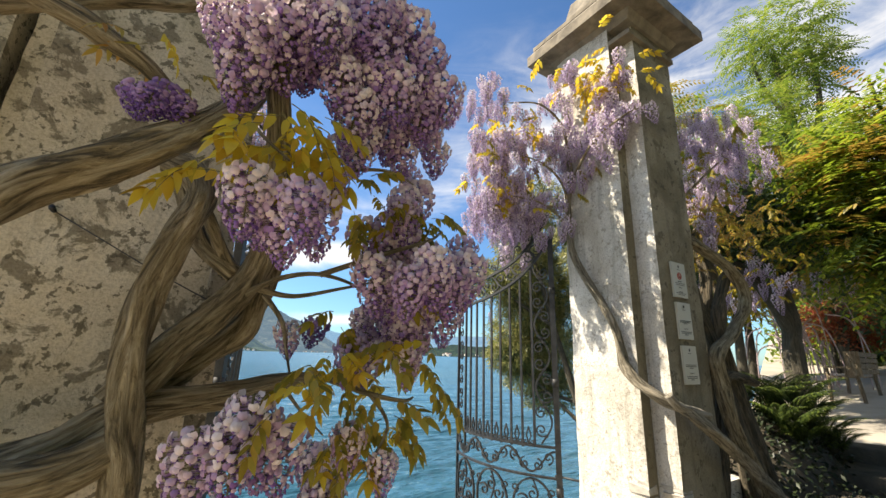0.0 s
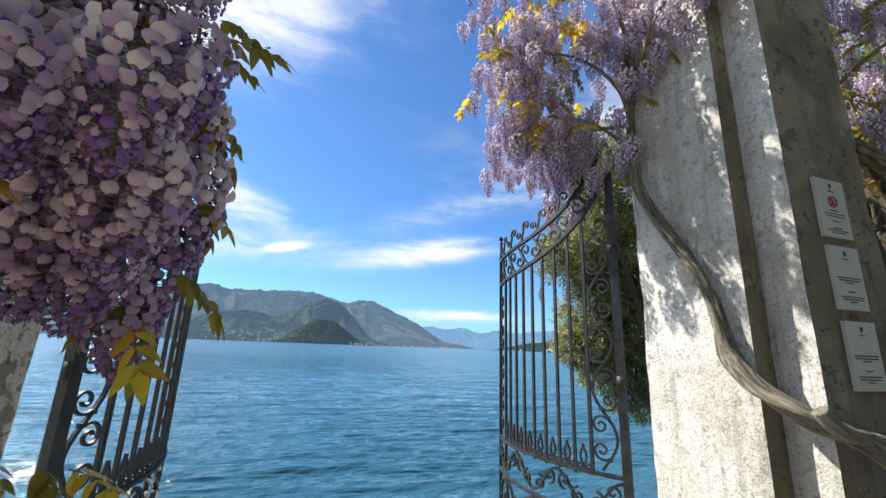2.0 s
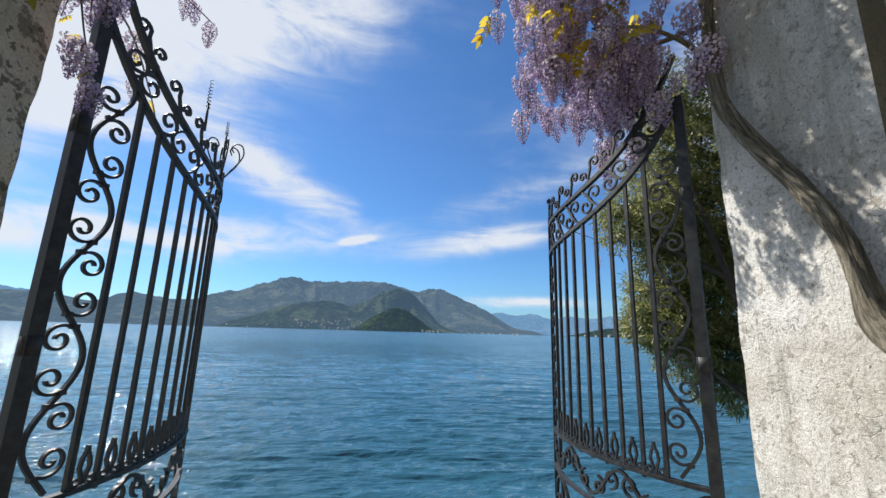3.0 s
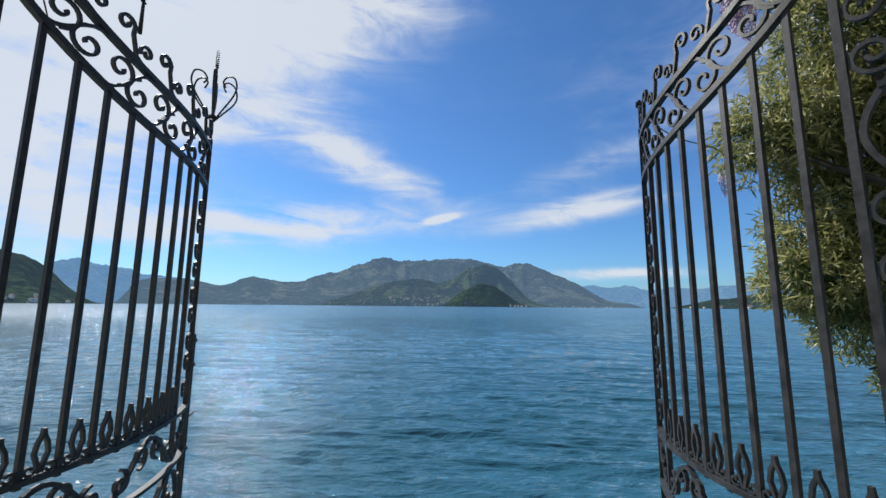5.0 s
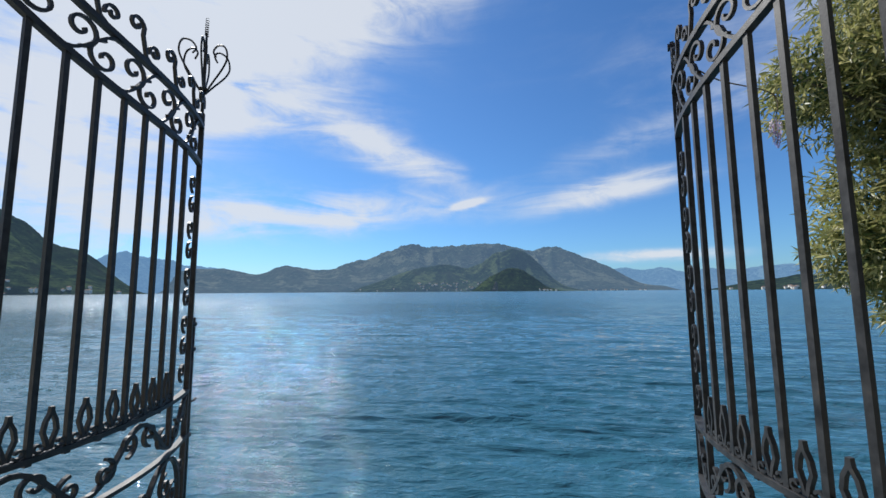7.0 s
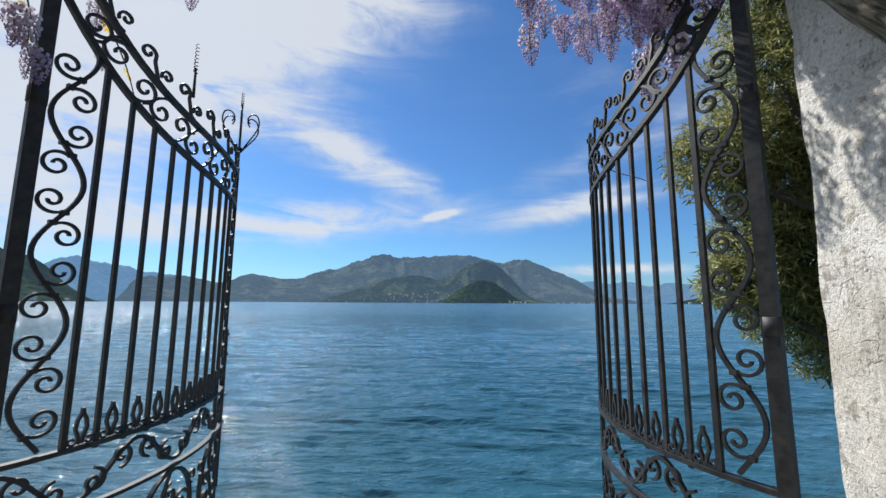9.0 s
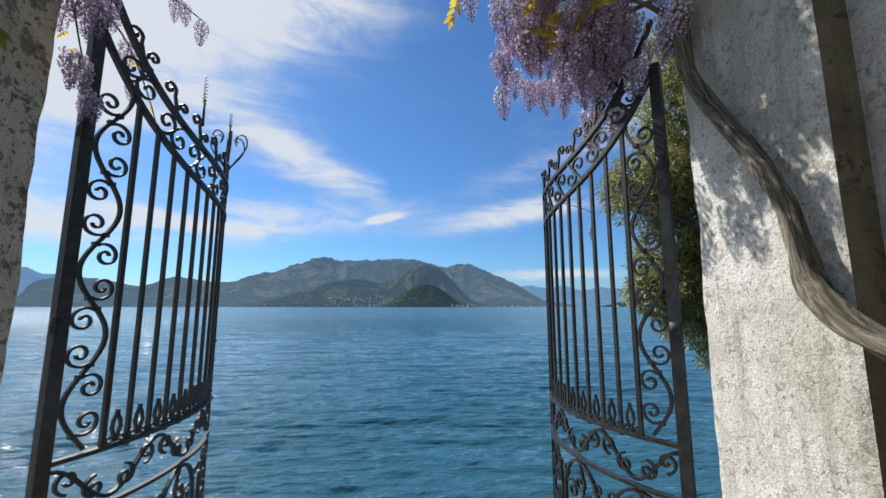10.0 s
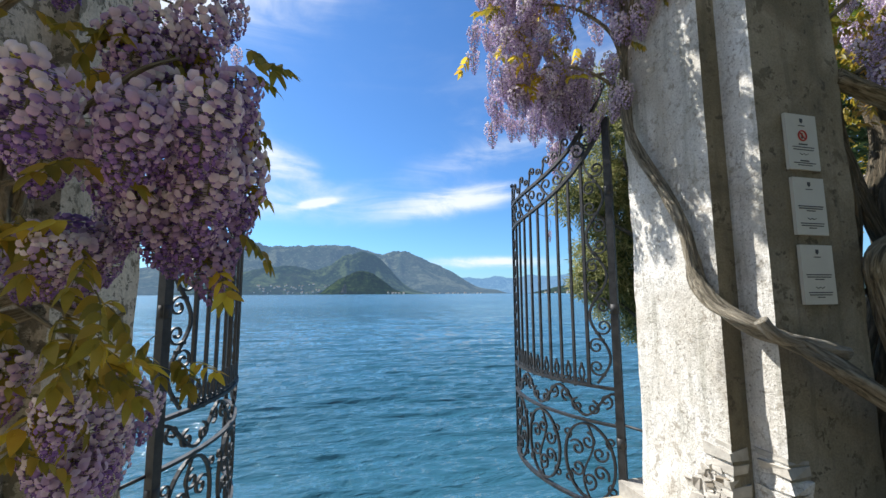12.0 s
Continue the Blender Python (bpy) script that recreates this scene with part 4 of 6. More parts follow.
def raceme(name, length, radius, count, seed, petal, floret=0.013, keel=None):
    """A hanging flower cluster: open pale florets above, dark buds at the tip; the origin is its top."""
    rng = random.Random(seed)
    keel = keel or KEEL
    b = Build()
    bend = rng.uniform(-0.12, 0.12)
    axis = lambda u: Vector((bend * length * u * u, 0.3 * bend * length * u, -length * u))
    b.tube([axis(i / 6) for i in range(7)], [0.0035 - 0.002 * i / 6 for i in range(7)], 5, 1)
    for i in range(count):
        u = ((i + 0.5) / count) ** 0.95
        a = i * 2.39996 + rng.uniform(-0.35, 0.35)
        r = radius * min(1.0, 0.62 + 2.6 * u) * (1 - 0.86 * u ** 2.4) * rng.uniform(0.82, 1.06)
        size = floret * (1.0 - 0.66 * u ** 1.5) * rng.uniform(0.88, 1.1)
        out = Vector((math.cos(a), math.sin(a), 0))
        base = axis(u)
        tip = base + out * r + Vector((0, 0, -r * 0.15 + rng.uniform(-0.25, 0.25) * size))
        v, f = petal_cup(size, rng.uniform(-0.2, 0.6), rng)
        roll = Matrix.Rotation(a + rng.uniform(-0.3, 0.3), 4, "Z") @ Matrix.Rotation(rng.uniform(-0.15, 0.65), 4, "Y") @ Matrix.Rotation(rng.uniform(-0.35, 0.35), 4, "X")
        b.add([tip + roll @ p for p in v[:16]], f[:9], 0)
        b.add([tip + roll @ p for p in v[16:]], [tuple(k - 16 for k in q) for q in f[9:]], 2)
        if i % 3 == 0:
            # unopened florets and calyxes fill the inside, their violet also painting the gaps' shade
            a += 1.3
            inner = base + Vector((math.cos(a), math.sin(a), 0)) * (r * 0.5)
            b.add([inner + (roll @ p) * 1.5 for p in v[16:]], [tuple(k - 16 for k in q) for q in f[9:]], 2)
        if i % 2 == 0:
            b.add([base, base + Vector((0, 0, -0.002)), tip + Vector((0, 0, -0.002)), tip], [(0, 1, 2, 3)], 1)
    return b.mesh(name, [petal, STALK, keel])


NEAR_SHAPES = [raceme("raceme", 0.21, 0.062, 170, 10 + k, PETAL, 0.0155) for k in range(4)]
FAR_SHAPES = [raceme("raceme", 0.17, 0.038, 92, 30 + k, PETAL_FAR, 0.0108, KEEL_FAR) for k in range(3)]


BUD_SHAPES = [raceme("raceme", 0.21, 0.055, 140, 50 + k, PETAL_BUD, 0.0165) for k in range(2)]


def hang(shape, place, length, native, parent, rng, wide=1.0):
    ob = new("raceme", shape)
    ob.parent = parent
    k = length / native
    ob.location = Vector(place) - Vector(parent.location)
    ob.rotation_euler = (rng.uniform(-0.12, 0.12), rng.uniform(-0.12, 0.12), rng.uniform(0, 6.28))
    ob.scale = (k * wide, k * wide, k)
    return ob


def blade(b, root, way, up, length, width, mat=0, fold=0.25, droop=0.25, rows=4):
    """One pointed oval leaflet with a folded midrib."""
    way = way.normalized()
    side = way.cross(up)
    side = side.normalized() if side.length > 1e-4 else Vector((1, 0, 0))
    nrm = side.cross(way)
    k = len(b.v)
    for i in range(rows + 1):
        u = i / rows
        w = width * 0.5 * math.sin(math.pi * u ** 0.7) ** 0.8 * (1 - 0.12 * u) if 0 < i < rows else 0.0
        c = root + way * (length * u) - nrm * 0 + Vector((0, 0, -droop * length * u * u))
        b.v.append(tuple(c - side * w + nrm * (fold * w)))
        b.v.append(tuple(c))
        b.v.append(tuple(c + side * w + nrm * (fold * w)))
    for i in range(rows):
        a = k + i * 3
        b.f.extend([(a, a + 1, a + 4, a + 3), (a + 1, a + 2, a + 5, a + 4)])
        b.m.extend([mat, mat])


def leaf_spray(name, mat, seed, pairs=5, length=0.16, leaflet=0.062, width=0.030, droop=0.5):
    """A pinnate leaf: a thin stalk with paired drooping leaflets; grows along +x."""
    rng = random.Random(seed)
    b = Build()
    mid = lambda u: Vector((length * u, 0.1 * length * math.sin(2 * u + seed), -droop * length * 0.6 * u * u))
    b.tube([mid(i / 5) for i in range(6)], [0.0018 - 0.001 * i / 5 for i in range(6)], 4, 1)
    for i in range(pairs):
        u = 0.22 + 0.74 * i / (pairs - 1)
        for sg in (-1, 1):
            way = Vector((0.55 + 0.2 * rng.random(), sg * (0.8 + 0.2 * rng.random()), -droop * rng.uniform(0.4, 1.5)))
            blade(b, mid(u), way, Vector((rng.uniform(-0.3, 0.3), rng.uniform(-0.3, 0.3), 1)), leaflet * rng.uniform(0.8, 1.15), width * rng.uniform(0.85, 1.1), 0, rng.uniform(0.05, 0.25), rng.uniform(0.1, 0.5), 7)
    blade(b, mid(1.0), Vector((1, 0, -droop)), Vector((0, 0, 1)), leaflet * 1.1, width, 0, 0.15, 0.3, 7)
    return b.mesh(name, [mat, STALK])


GOLD = [leaf_spray("leaf", LEAF_GOLD, 60 + k, 4, 0.13, 0.056, 0.031, 0.7) for k in range(3)]
OLIVE = [leaf_spray("leaf", LEAF_OLIVE, 70 + k, 5, 0.125, 0.048, 0.027, 0.85) for k in range(3)]
ORANGE = [leaf_spray("leaf", LEAF_ORANGE, 80 + k, 5, 0.15, 0.045, 0.018, 0.5) for k in range(2)]


def spray(shape, place, heading, size, parent, rng):
    ob = new("leaf", shape)
    ob.parent = parent
    ob.location = Vector(place) - Vector(parent.location)
    ob.rotation_euler = (rng.uniform(-0.5, 0.5), rng.uniform(-0.3, 0.7), heading)
    ob.scale = (size,) * 3
    return ob


def left_wisteria():
    vine = thing("wisteria", (0.25, 1.5, 0.0), "gnarled old wisteria with lilac racemes and bronze leaves", "climbing plant", "wisterias")
    trunk = limb("trunk", [(0.36, 1.5, -0.02), (0.31, 1.5, 0.55), (0.27, 1.5, 1.1), (0.24, 1.5, 1.29), (0.22, 1.5, 1.47), (0.23, 1.5, 1.68), (0.285, 1.5, 1.87), (0.315, 1.52, 2.0), (0.28, 1.58, 2.1), (0.2, 1.62, 2.14)], 0.046, 0.036, vine, None, 16, 0.26, 1.0, "", 10)
    limb("limb", [(0.20, 1.58, 1.34), (0.31, 1.6, 1.5), (0.42, 1.6, 1.62), (0.51, 1.6, 1.75), (0.55, 1.58, 1.9), (0.55, 1.5, 2.05), (0.5, 1.35, 2.25), (0.45, 1.25, 2.5), (0.5, 1.2, 2.8)], 0.060, 0.032, vine, None, 14, 0.16, 2.0)
    limb("limb", [(0.22, 1.66, 1.33), (0.37, 1.68, 1.45), (0.51, 1.68, 1.59), (0.57, 1.66, 1.72), (0.6, 1.6, 1.9)], 0.050, 0.028, vine, None, 12, 0.15, 3.0)
    limb("limb", [(0.25, 1.70, 1.36), (0.40, 1.72, 1.47), (0.52, 1.66, 1.56), (0.55, 1.64, 1.67), (0.57, 1.62, 1.84)], 0.030, 0.034, vine, None, 12, 0.15, 4.0)
    limb("limb", [(-0.45, 1.62, 1.10), (-0.04, 1.6, 1.19), (0.1, 1.6, 1.24), (0.18, 1.6, 1.30), (0.26, 1.6, 1.35), (0.38, 1.6, 1.36), (0.53, 1.6, 1.38), (0.65, 1.56, 1.41), (0.76, 1.45, 1.43)], 0.060, 0.018, vine, None, 12, 0.15, 5.0)
    limb("limb", [(0.25, 1.66, 1.30), (0.40, 1.68, 1.33), (0.56, 1.66, 1.34), (0.7, 1.6, 1.37)], 0.040, 0.016, vine, None, 10, 0.15, 5.5)
    limb("limb", [(-0.55, 1.52, 1.12), (-0.01, 1.5, 1.17), (0.15, 1.5, 1.20), (0.25, 1.52, 1.26)], 0.060, 0.050, vine, None, 12, 0.15, 6.0)
    limb("limb", [(-0.757, 1.239, 1.392), (-0.338, 1.278, 1.628), (-0.128, 1.304, 1.785), (-0.023, 1.304, 1.89), (0.095, 1.304, 1.975), (0.212, 1.304, 2.073), (0.317, 1.33, 2.191), (0.396, 1.383, 2.335), (0.448, 1.461, 2.519), (0.514, 1.566, 2.741)], 0.058, 0.038, vine, None, 14, 0.22, 7.0)
    limb("limb", [(-0.3, 1.6, 2.50), (0.0, 1.55, 2.65), (0.11, 1.55, 2.7), (0.21, 1.55, 2.76), (0.35, 1.5, 2.79), (0.5, 1.4, 2.75)], 0.024, 0.018, vine, None, 10, 0.15, 8.0)
    limb("limb", [(-0.35, 1.45, 2.52), (-0.09, 1.4, 2.43), (0.01, 1.4, 2.39), (0.10, 1.4, 2.35), (0.17, 1.42, 2.30)], 0.040, 0.022, vine, None, 10, 0.15, 8.5)
    limb("limb", [(0.22, 1.62, 2.13), (0.30, 1.64, 1.96), (0.35, 1.64, 1.86), (0.46, 1.62, 1.77)], 0.026, 0.030, vine, None, 10, 0.15, 9.0)
    limb("limb", [(0.21, 1.6, 2.14), (0.33, 1.58, 1.99), (0.42, 1.62, 1.83), (0.50, 1.62, 1.75)], 0.022, 0.022, vine, None, 8, 0.15, 9.5)
    twigs = [[(0.50, 1.56, 1.70), (0.60, 1.5, 1.76), (0.72, 1.45, 1.78), (0.86, 1.42, 1.74), (0.91, 1.4, 1.65)], [(0.54, 1.55, 1.72), (0.65, 1.5, 1.70), (0.81, 1.45, 1.74), (0.95, 1.35, 1.78)], [(0.56, 1.55, 1.70), (0.62, 1.5, 1.61), (0.64, 1.48, 1.52), (0.66, 1.45, 1.42)],
             [(0.55, 1.5, 2.05), (0.7, 1.4, 2.15), (0.9, 1.35, 2.2), (1.05, 1.4, 2.2)], [(0.514, 1.566, 2.741), (0.6, 1.3, 2.66), (0.8, 1.22, 2.72), (1.0, 1.3, 2.8)], [(0.76, 1.45, 1.43), (0.9, 1.35, 1.38), (1.0, 1.3, 1.36), (1.04, 1.3, 1.37)],
             [(0.72, 1.45, 1.78), (0.9, 1.35, 1.86), (1.05, 1.25, 1.92), (1.12, 1.28, 1.98)], [(0.396, 1.383, 2.335), (0.42, 1.2, 2.14), (0.5, 1.06, 2.0)], [(0.65, 1.56, 1.41), (0.75, 1.62, 1.3), (0.86, 1.68, 1.2)], [(0.9, 1.35, 1.38), (0.95, 1.3, 1.28), (0.9, 1.35, 1.15)]]
    for k, ps in enumerate(twigs):
        limb("twig", ps, 0.012 if k < 7 else 0.008, 0.003, vine, None, 8, 0.12, k * 1.3)
    rng = random.Random(11)
    # (x, y, top, length) of the hanging clusters, bunch by bunch
    upper = [(0.36, 1.15, 2.51, 0.24), (0.47, 1.2, 2.65, 0.26), (0.59, 1.15, 2.61, 0.22), (0.74, 1.2, 2.79, 0.26), (0.93, 1.25, 2.86, 0.28), (0.57, 1.3, 2.6, 0.24), (0.74, 1.3, 2.64, 0.26), (0.86, 1.22, 2.56, 0.26), (1.02, 1.3, 2.61, 0.26),
             (0.8, 1.35, 2.44, 0.22), (0.93, 1.35, 2.43, 0.2), (0.43, 1.35, 2.59, 0.22), (1.11, 1.4, 2.56, 0.22), (0.66, 1.22, 2.48, 0.22), (1.0, 1.22, 2.74, 0.24), (0.64, 1.32, 2.82, 0.24)]
    middle = [(0.42, 1.08, 1.96, 0.2), (0.5, 1.08, 1.92, 0.21), (0.6, 1.15, 1.98, 0.22), (0.47, 1.2, 1.97, 0.2), (0.66, 1.2, 2.08, 0.14), (0.53, 1.0, 1.93, 0.18), (0.97, 1.08, 1.84, 0.2), (0.89, 1.06, 1.77, 0.17), (1.21, 1.22, 1.89, 0.22), (1.1, 1.16, 1.82, 0.2), (0.98, 1.45, 2.05, 0.24),
              (0.9, 1.5, 2.04, 0.22), (1.03, 1.4, 2.01, 0.24), (1.24, 1.3, 1.98, 0.18)]
    inner = [(0.86, 1.3, 1.84, 0.22), (1.07, 1.22, 1.87, 0.22), (0.95, 1.35, 1.84, 0.24), (1.1, 1.35, 1.92, 0.24), (1.19, 1.34, 1.78, 0.24), (1.11, 1.45, 1.71, 0.24), (1.03, 1.4, 1.7, 0.22), (0.83, 1.35, 1.57, 0.18), (0.9, 1.38, 1.56, 0.18), (0.91, 1.45, 1.59, 0.16), (0.66, 1.6, 1.62, 0.14), (0.77, 1.6, 1.64, 0.12),
             (0.91, 1.5, 1.68, 0.14), (1.0, 1.4, 1.67, 0.15)]
    edge = [(1.17, 1.52, 2.0, 0.26), (1.12, 1.5, 1.98, 0.28), (1.19, 1.55, 1.86, 0.26), (1.15, 1.58, 1.72, 0.24), (1.05, 1.55, 1.8, 0.26), (1.1, 1.6, 1.9, 0.26), (1.0, 1.6, 1.7, 0.24), (1.12, 1.55, 1.60, 0.22), (1.02, 1.5, 1.95, 0.24)]
    lower = [(0.52, 1.22, 1.4, 0.2), (0.48, 1.2, 1.35, 0.2), (0.61, 1.25, 1.33, 0.2), (0.41, 1.25, 1.32, 0.2), (0.95, 1.2, 1.53, 0.13), (0.82, 1.3, 1.3, 0.16), (0.94, 1.3, 1.21, 0.14), (0.85, 1.75, 1.17, 0.2), (0.89, 1.78, 1.11, 0.18), (0.87, 1.6, 1.1, 0.2), (0.82, 1.5, 1.1, 0.2), (0.86, 1.5, 1.02, 0.2), (0.84, 1.7, 1.0, 0.18), (0.56, 1.25, 1.35, 0.2)]
    high = [(1.02, 1.4, 2.17, 0.2), (1.11, 1.45, 2.24, 0.22), (1.05, 1.5, 2.18, 0.2), (1.14, 1.6, 2.38, 0.16), (0.98, 1.35, 2.1, 0.2), (0.186, 1.304, 2.244, 0.115), (0.121, 1.304, 2.217, 0.102), (0.226, 1.304, 2.217, 0.102), (0.16, 1.278, 2.204, 0.102)]
    for x, y, z, ln in upper + middle + inner + edge + lower + high:
        hang(rng.choice(NEAR_SHAPES if ln > 0.12 else BUD_SHAPES), (x, y, z), ln, 0.21, vine, rng, 1.15 if ln > 0.12 else 1.6)
    for x, y, z, ln in upper + upper:
        hang(rng.choice(NEAR_SHAPES), (x + rng.uniform(-0.09, 0.09), y + rng.uniform(-0.03, 0.10), z + rng.uniform(-0.16, 0.10)), ln * rng.uniform(0.8, 1.05), 0.21, vine, rng, 1.2)
    # leaves: (x, y, z, how many)
    low_leaves = [(0.60, 1.15, 1.44, 4), (0.68, 1.2, 1.49, 4), (0.76, 1.2, 1.49, 4), (0.85, 1.2, 1.52, 4), (0.94, 1.15, 1.56, 4), (1.02, 1.2, 1.42, 3), (0.79, 1.3, 1.29, 3), (0.87, 1.3, 1.23, 3), (0.98, 1.3, 1.24, 3), (0.78, 1.3, 1.59, 3)]
    post_leaves = [(0.87, 1.3, 1.42, 4), (0.94, 1.3, 1.35, 4), (0.95, 1.4, 1.31, 3), (0.96, 1.6, 1.24, 3), (1.01, 1.65, 1.21, 3), (0.87, 1.4, 1.18, 4), (0.9, 1.45, 1.22, 3), (0.84, 1.4, 1.11, 4), (1.17, 1.55, 1.55, 4), (1.22, 1.55, 1.78, 2), (1.04, 1.25, 1.66, 2)]
    top_leaves = [(0.83, 1.3, 1.95, 3), (1.0, 1.35, 2.02, 4), (1.05, 1.4, 2.06, 4), (1.12, 1.45, 2.06, 4), (1.16, 1.5, 2.04, 4), (0.79, 1.3, 2.04, 3), (1.12, 1.4, 2.17, 3), (0.95, 1.35, 2.05, 3), (0.79, 1.3, 2.07, 3), (1.19, 1.56, 2.02, 5), (1.17, 1.58, 1.94, 4), (1.20, 1.6, 1.92, 3), (1.18, 1.5, 2.1, 4)]
    gold_leaves = [(0.43, 1.05, 2.04, 3), (0.48, 1.08, 2.07, 4), (0.54, 1.1, 2.09, 4), (0.59, 1.1, 2.07, 3), (0.29, 1.25, 2.0, 2), (0.38, 1.2, 1.97, 2), (0.50, 1.12, 2.12, 3)]
    bronze_leaves = [(0.14, 1.3, 2.36, 2), (0.02, 1.32, 2.38, 2), (0.21, 1.32, 2.30, 2)]
    for rows, shapes in ((bronze_leaves, ORANGE), (low_leaves, OLIVE), (post_leaves, OLIVE), (top_leaves, OLIVE), (gold_leaves, GOLD)):
        for x, y, z, k in rows:
            for _ in range(k):
                shape = rng.choice(shapes) if rng.random() < 0.75 else rng.choice(GOLD)
                spray(shape, (x + rng.gauss(0, 0.03), y + rng.gauss(0, 0.04), z + rng.gauss(0, 0.03)), rng.uniform(0, 6.28), rng.uniform(0.62, 1.0) * (1.12 if rows is gold_leaves else 1.0), vine, rng)
    return vine


def right_wisteria():
    vine = thing("wisteria", (4.5, 1.7, 0.0), "old wisteria with twisted trunks and pale lilac racemes", "climbing plant", "wisterias")
    limb("trunk", [(5.05, 1.62, 0.0), (4.81, 1.62, 0.40), (4.36, 1.62, 0.68), (3.96, 1.62, 0.92), (3.66, 1.66, 1.10), (3.50, 1.71, 1.20), (3.41, 1.82, 1.27), (3.395, 1.95, 1.35), (3.40, 2.05, 1.48), (3.40, 2.08, 1.6), (3.40, 2.12, 1.8), (3.40, 2.23, 2.01), (3.395, 2.39, 2.27), (3.39, 2.50, 2.55), (3.39, 2.52, 3.0), (3.42, 2.5, 3.3), (3.36, 2.46, 3.6)], 0.046, 0.028, vine, BARK_GREY, 16, 0.34, 20.0, "", 8)
    limb("cut_branch", [(3.40, 1.72, 1.28), (3.46, 1.70, 1.21), (3.60, 1.68, 1.17), (3.72, 1.67, 1.145), (3.83, 1.67, 1.12)], 0.030, 0.031, vine, CUTWOOD, 12, 0.10, 21.0, "bare pale sawn-off branch", 8)
    tang = [([(4.21, 1.80, 2.62), (4.77, 1.75, 2.43), (5.04, 1.75, 2.15), (4.67, 1.75, 1.8), (4.28, 1.75, 1.58), (4.30, 1.75, 1.35), (4.42, 1.75, 0.99), (4.76, 1.75, 0.5), (4.9, 1.75, 0.0)], 0.055, 0.075),
            ([(4.95, 1.85, 2.4), (4.64, 1.85, 1.96), (4.71, 1.85, 1.54), (4.94, 1.85, 1.03), (5.25, 1.85, 0.42), (5.4, 1.85, 0.0)], 0.05, 0.08), ([(4.30, 1.8, 1.40), (4.55, 1.8, 1.41), (4.77, 1.8, 1.40), (5.1, 1.8, 1.34)], 0.05, 0.045),
            ([(4.4, 1.95, 2.3), (4.58, 1.9, 1.74), (4.80, 1.9, 1.54), (4.57, 1.9, 1.14), (4.36, 1.9, 0.46), (4.36, 1.9, 0.0)], 0.05, 0.08), ([(4.9, 2.1, 2.9), (5.1, 2.1, 2.51), (4.96, 2.1, 2.0), (4.97, 2.1, 1.54), (4.70, 2.1, 0.92), (4.6, 2.1, 0.0)], 0.06, 0.09),
            ([(4.35, 2.1, 3.6), (4.45, 2.0, 3.0), (4.40, 1.95, 2.5), (4.46, 1.95, 1.9), (4.40, 1.98, 1.2), (4.45, 2.0, 0.0)], 0.04, 0.07), ([(5.4, 2.2, 2.7), (5.6, 2.2, 2.2), (5.4, 2.2, 1.68), (5.5, 2.2, 1.1), (5.6, 2.2, 0.0)], 0.05, 0.08), ([(6.4, 2.3, 0.9), (6.5, 2.3, 0.5), (6.55, 2.3, 0.0)], 0.05, 0.09)]
    for k, (ps, r0, r1) in enumerate(tang):
        # front trunk in plain bark, those behind it in the shade-dark copy
        limb("trunk", ps, r0 * 0.85, r1 * 0.8, vine, BARK if k == 0 else BARK_SHADED, 12, 0.24, 30.0 + k * 2)
    rng = random.Random(23)
    for k, ps in enumerate([[(3.43, 2.55, 2.75), (3.30, 2.6, 2.92), (3.12, 2.66, 3.02), (2.9, 2.75, 3.05)], [(3.43, 2.55, 2.9), (3.3, 2.5, 3.2), (3.0, 2.5, 3.35), (2.7, 2.6, 3.4)], [(3.36, 2.46, 3.6), (3.2, 2.4, 3.8), (2.9, 2.4, 3.9), (2.6, 2.5, 3.85)], [(3.43, 2.55, 3.0), (3.3, 2.9, 3.1), (3.1, 3.2, 3.2), (2.9, 3.4, 3.2)],
                            [(3.40, 2.5, 3.2), (3.25, 2.1, 3.45), (3.3, 1.8, 3.6), (3.45, 1.72, 3.7)], [(4.45, 2.0, 3.1), (4.9, 1.9, 3.5), (5.5, 1.9, 3.9), (6.3, 2.0, 4.25)], [(4.9, 2.1, 2.9), (5.4, 2.1, 3.2), (6.0, 2.1, 3.3)]]):
        limb("branch", ps, 0.016, 0.005, vine, None, 8, 0.14, 50.0 + k)
    lumps = [((2.75, 2.85, 3.62), (0.30, 0.35, 0.30), 34), ((2.85, 2.95, 3.10), (0.28, 0.28, 0.22), 34), ((3.28, 2.55, 3.65), (0.20, 0.25, 0.28), 20), ((3.22, 2.95, 3.02), (0.20, 0.35, 0.22), 34), ((3.15, 3.35, 3.22), (0.18, 0.40, 0.20), 24), ((3.36, 2.2, 3.55), (0.10, 0.2, 0.22), 8), ((3.45, 1.9, 3.75), (0.2, 0.15, 0.22), 16),
             ((3.40, 2.50, 2.82), (0.05, 0.10, 0.07), 4), ((5.0, 1.85, 3.95), (0.45, 0.30, 0.28), 34), ((5.9, 1.95, 4.2), (0.5, 0.35, 0.3), 34), ((5.3, 2.0, 3.5), (0.4, 0.3, 0.2), 14), ((3.42, 3.25, 2.85), (0.10, 0.25, 0.25), 12), ((2.75, 3.0, 4.2), (0.25, 0.3, 0.2), 12), ((3.36, 1.95, 4.1), (0.10, 0.2, 0.2), 12), ((3.3, 2.5, 4.3), (0.12, 0.25, 0.2), 10), ((2.85, 2.95, 3.4), (0.25, 0.3, 0.3), 14), ((4.55, 1.75, 2.85), (0.12, 0.1, 0.08), 4)]
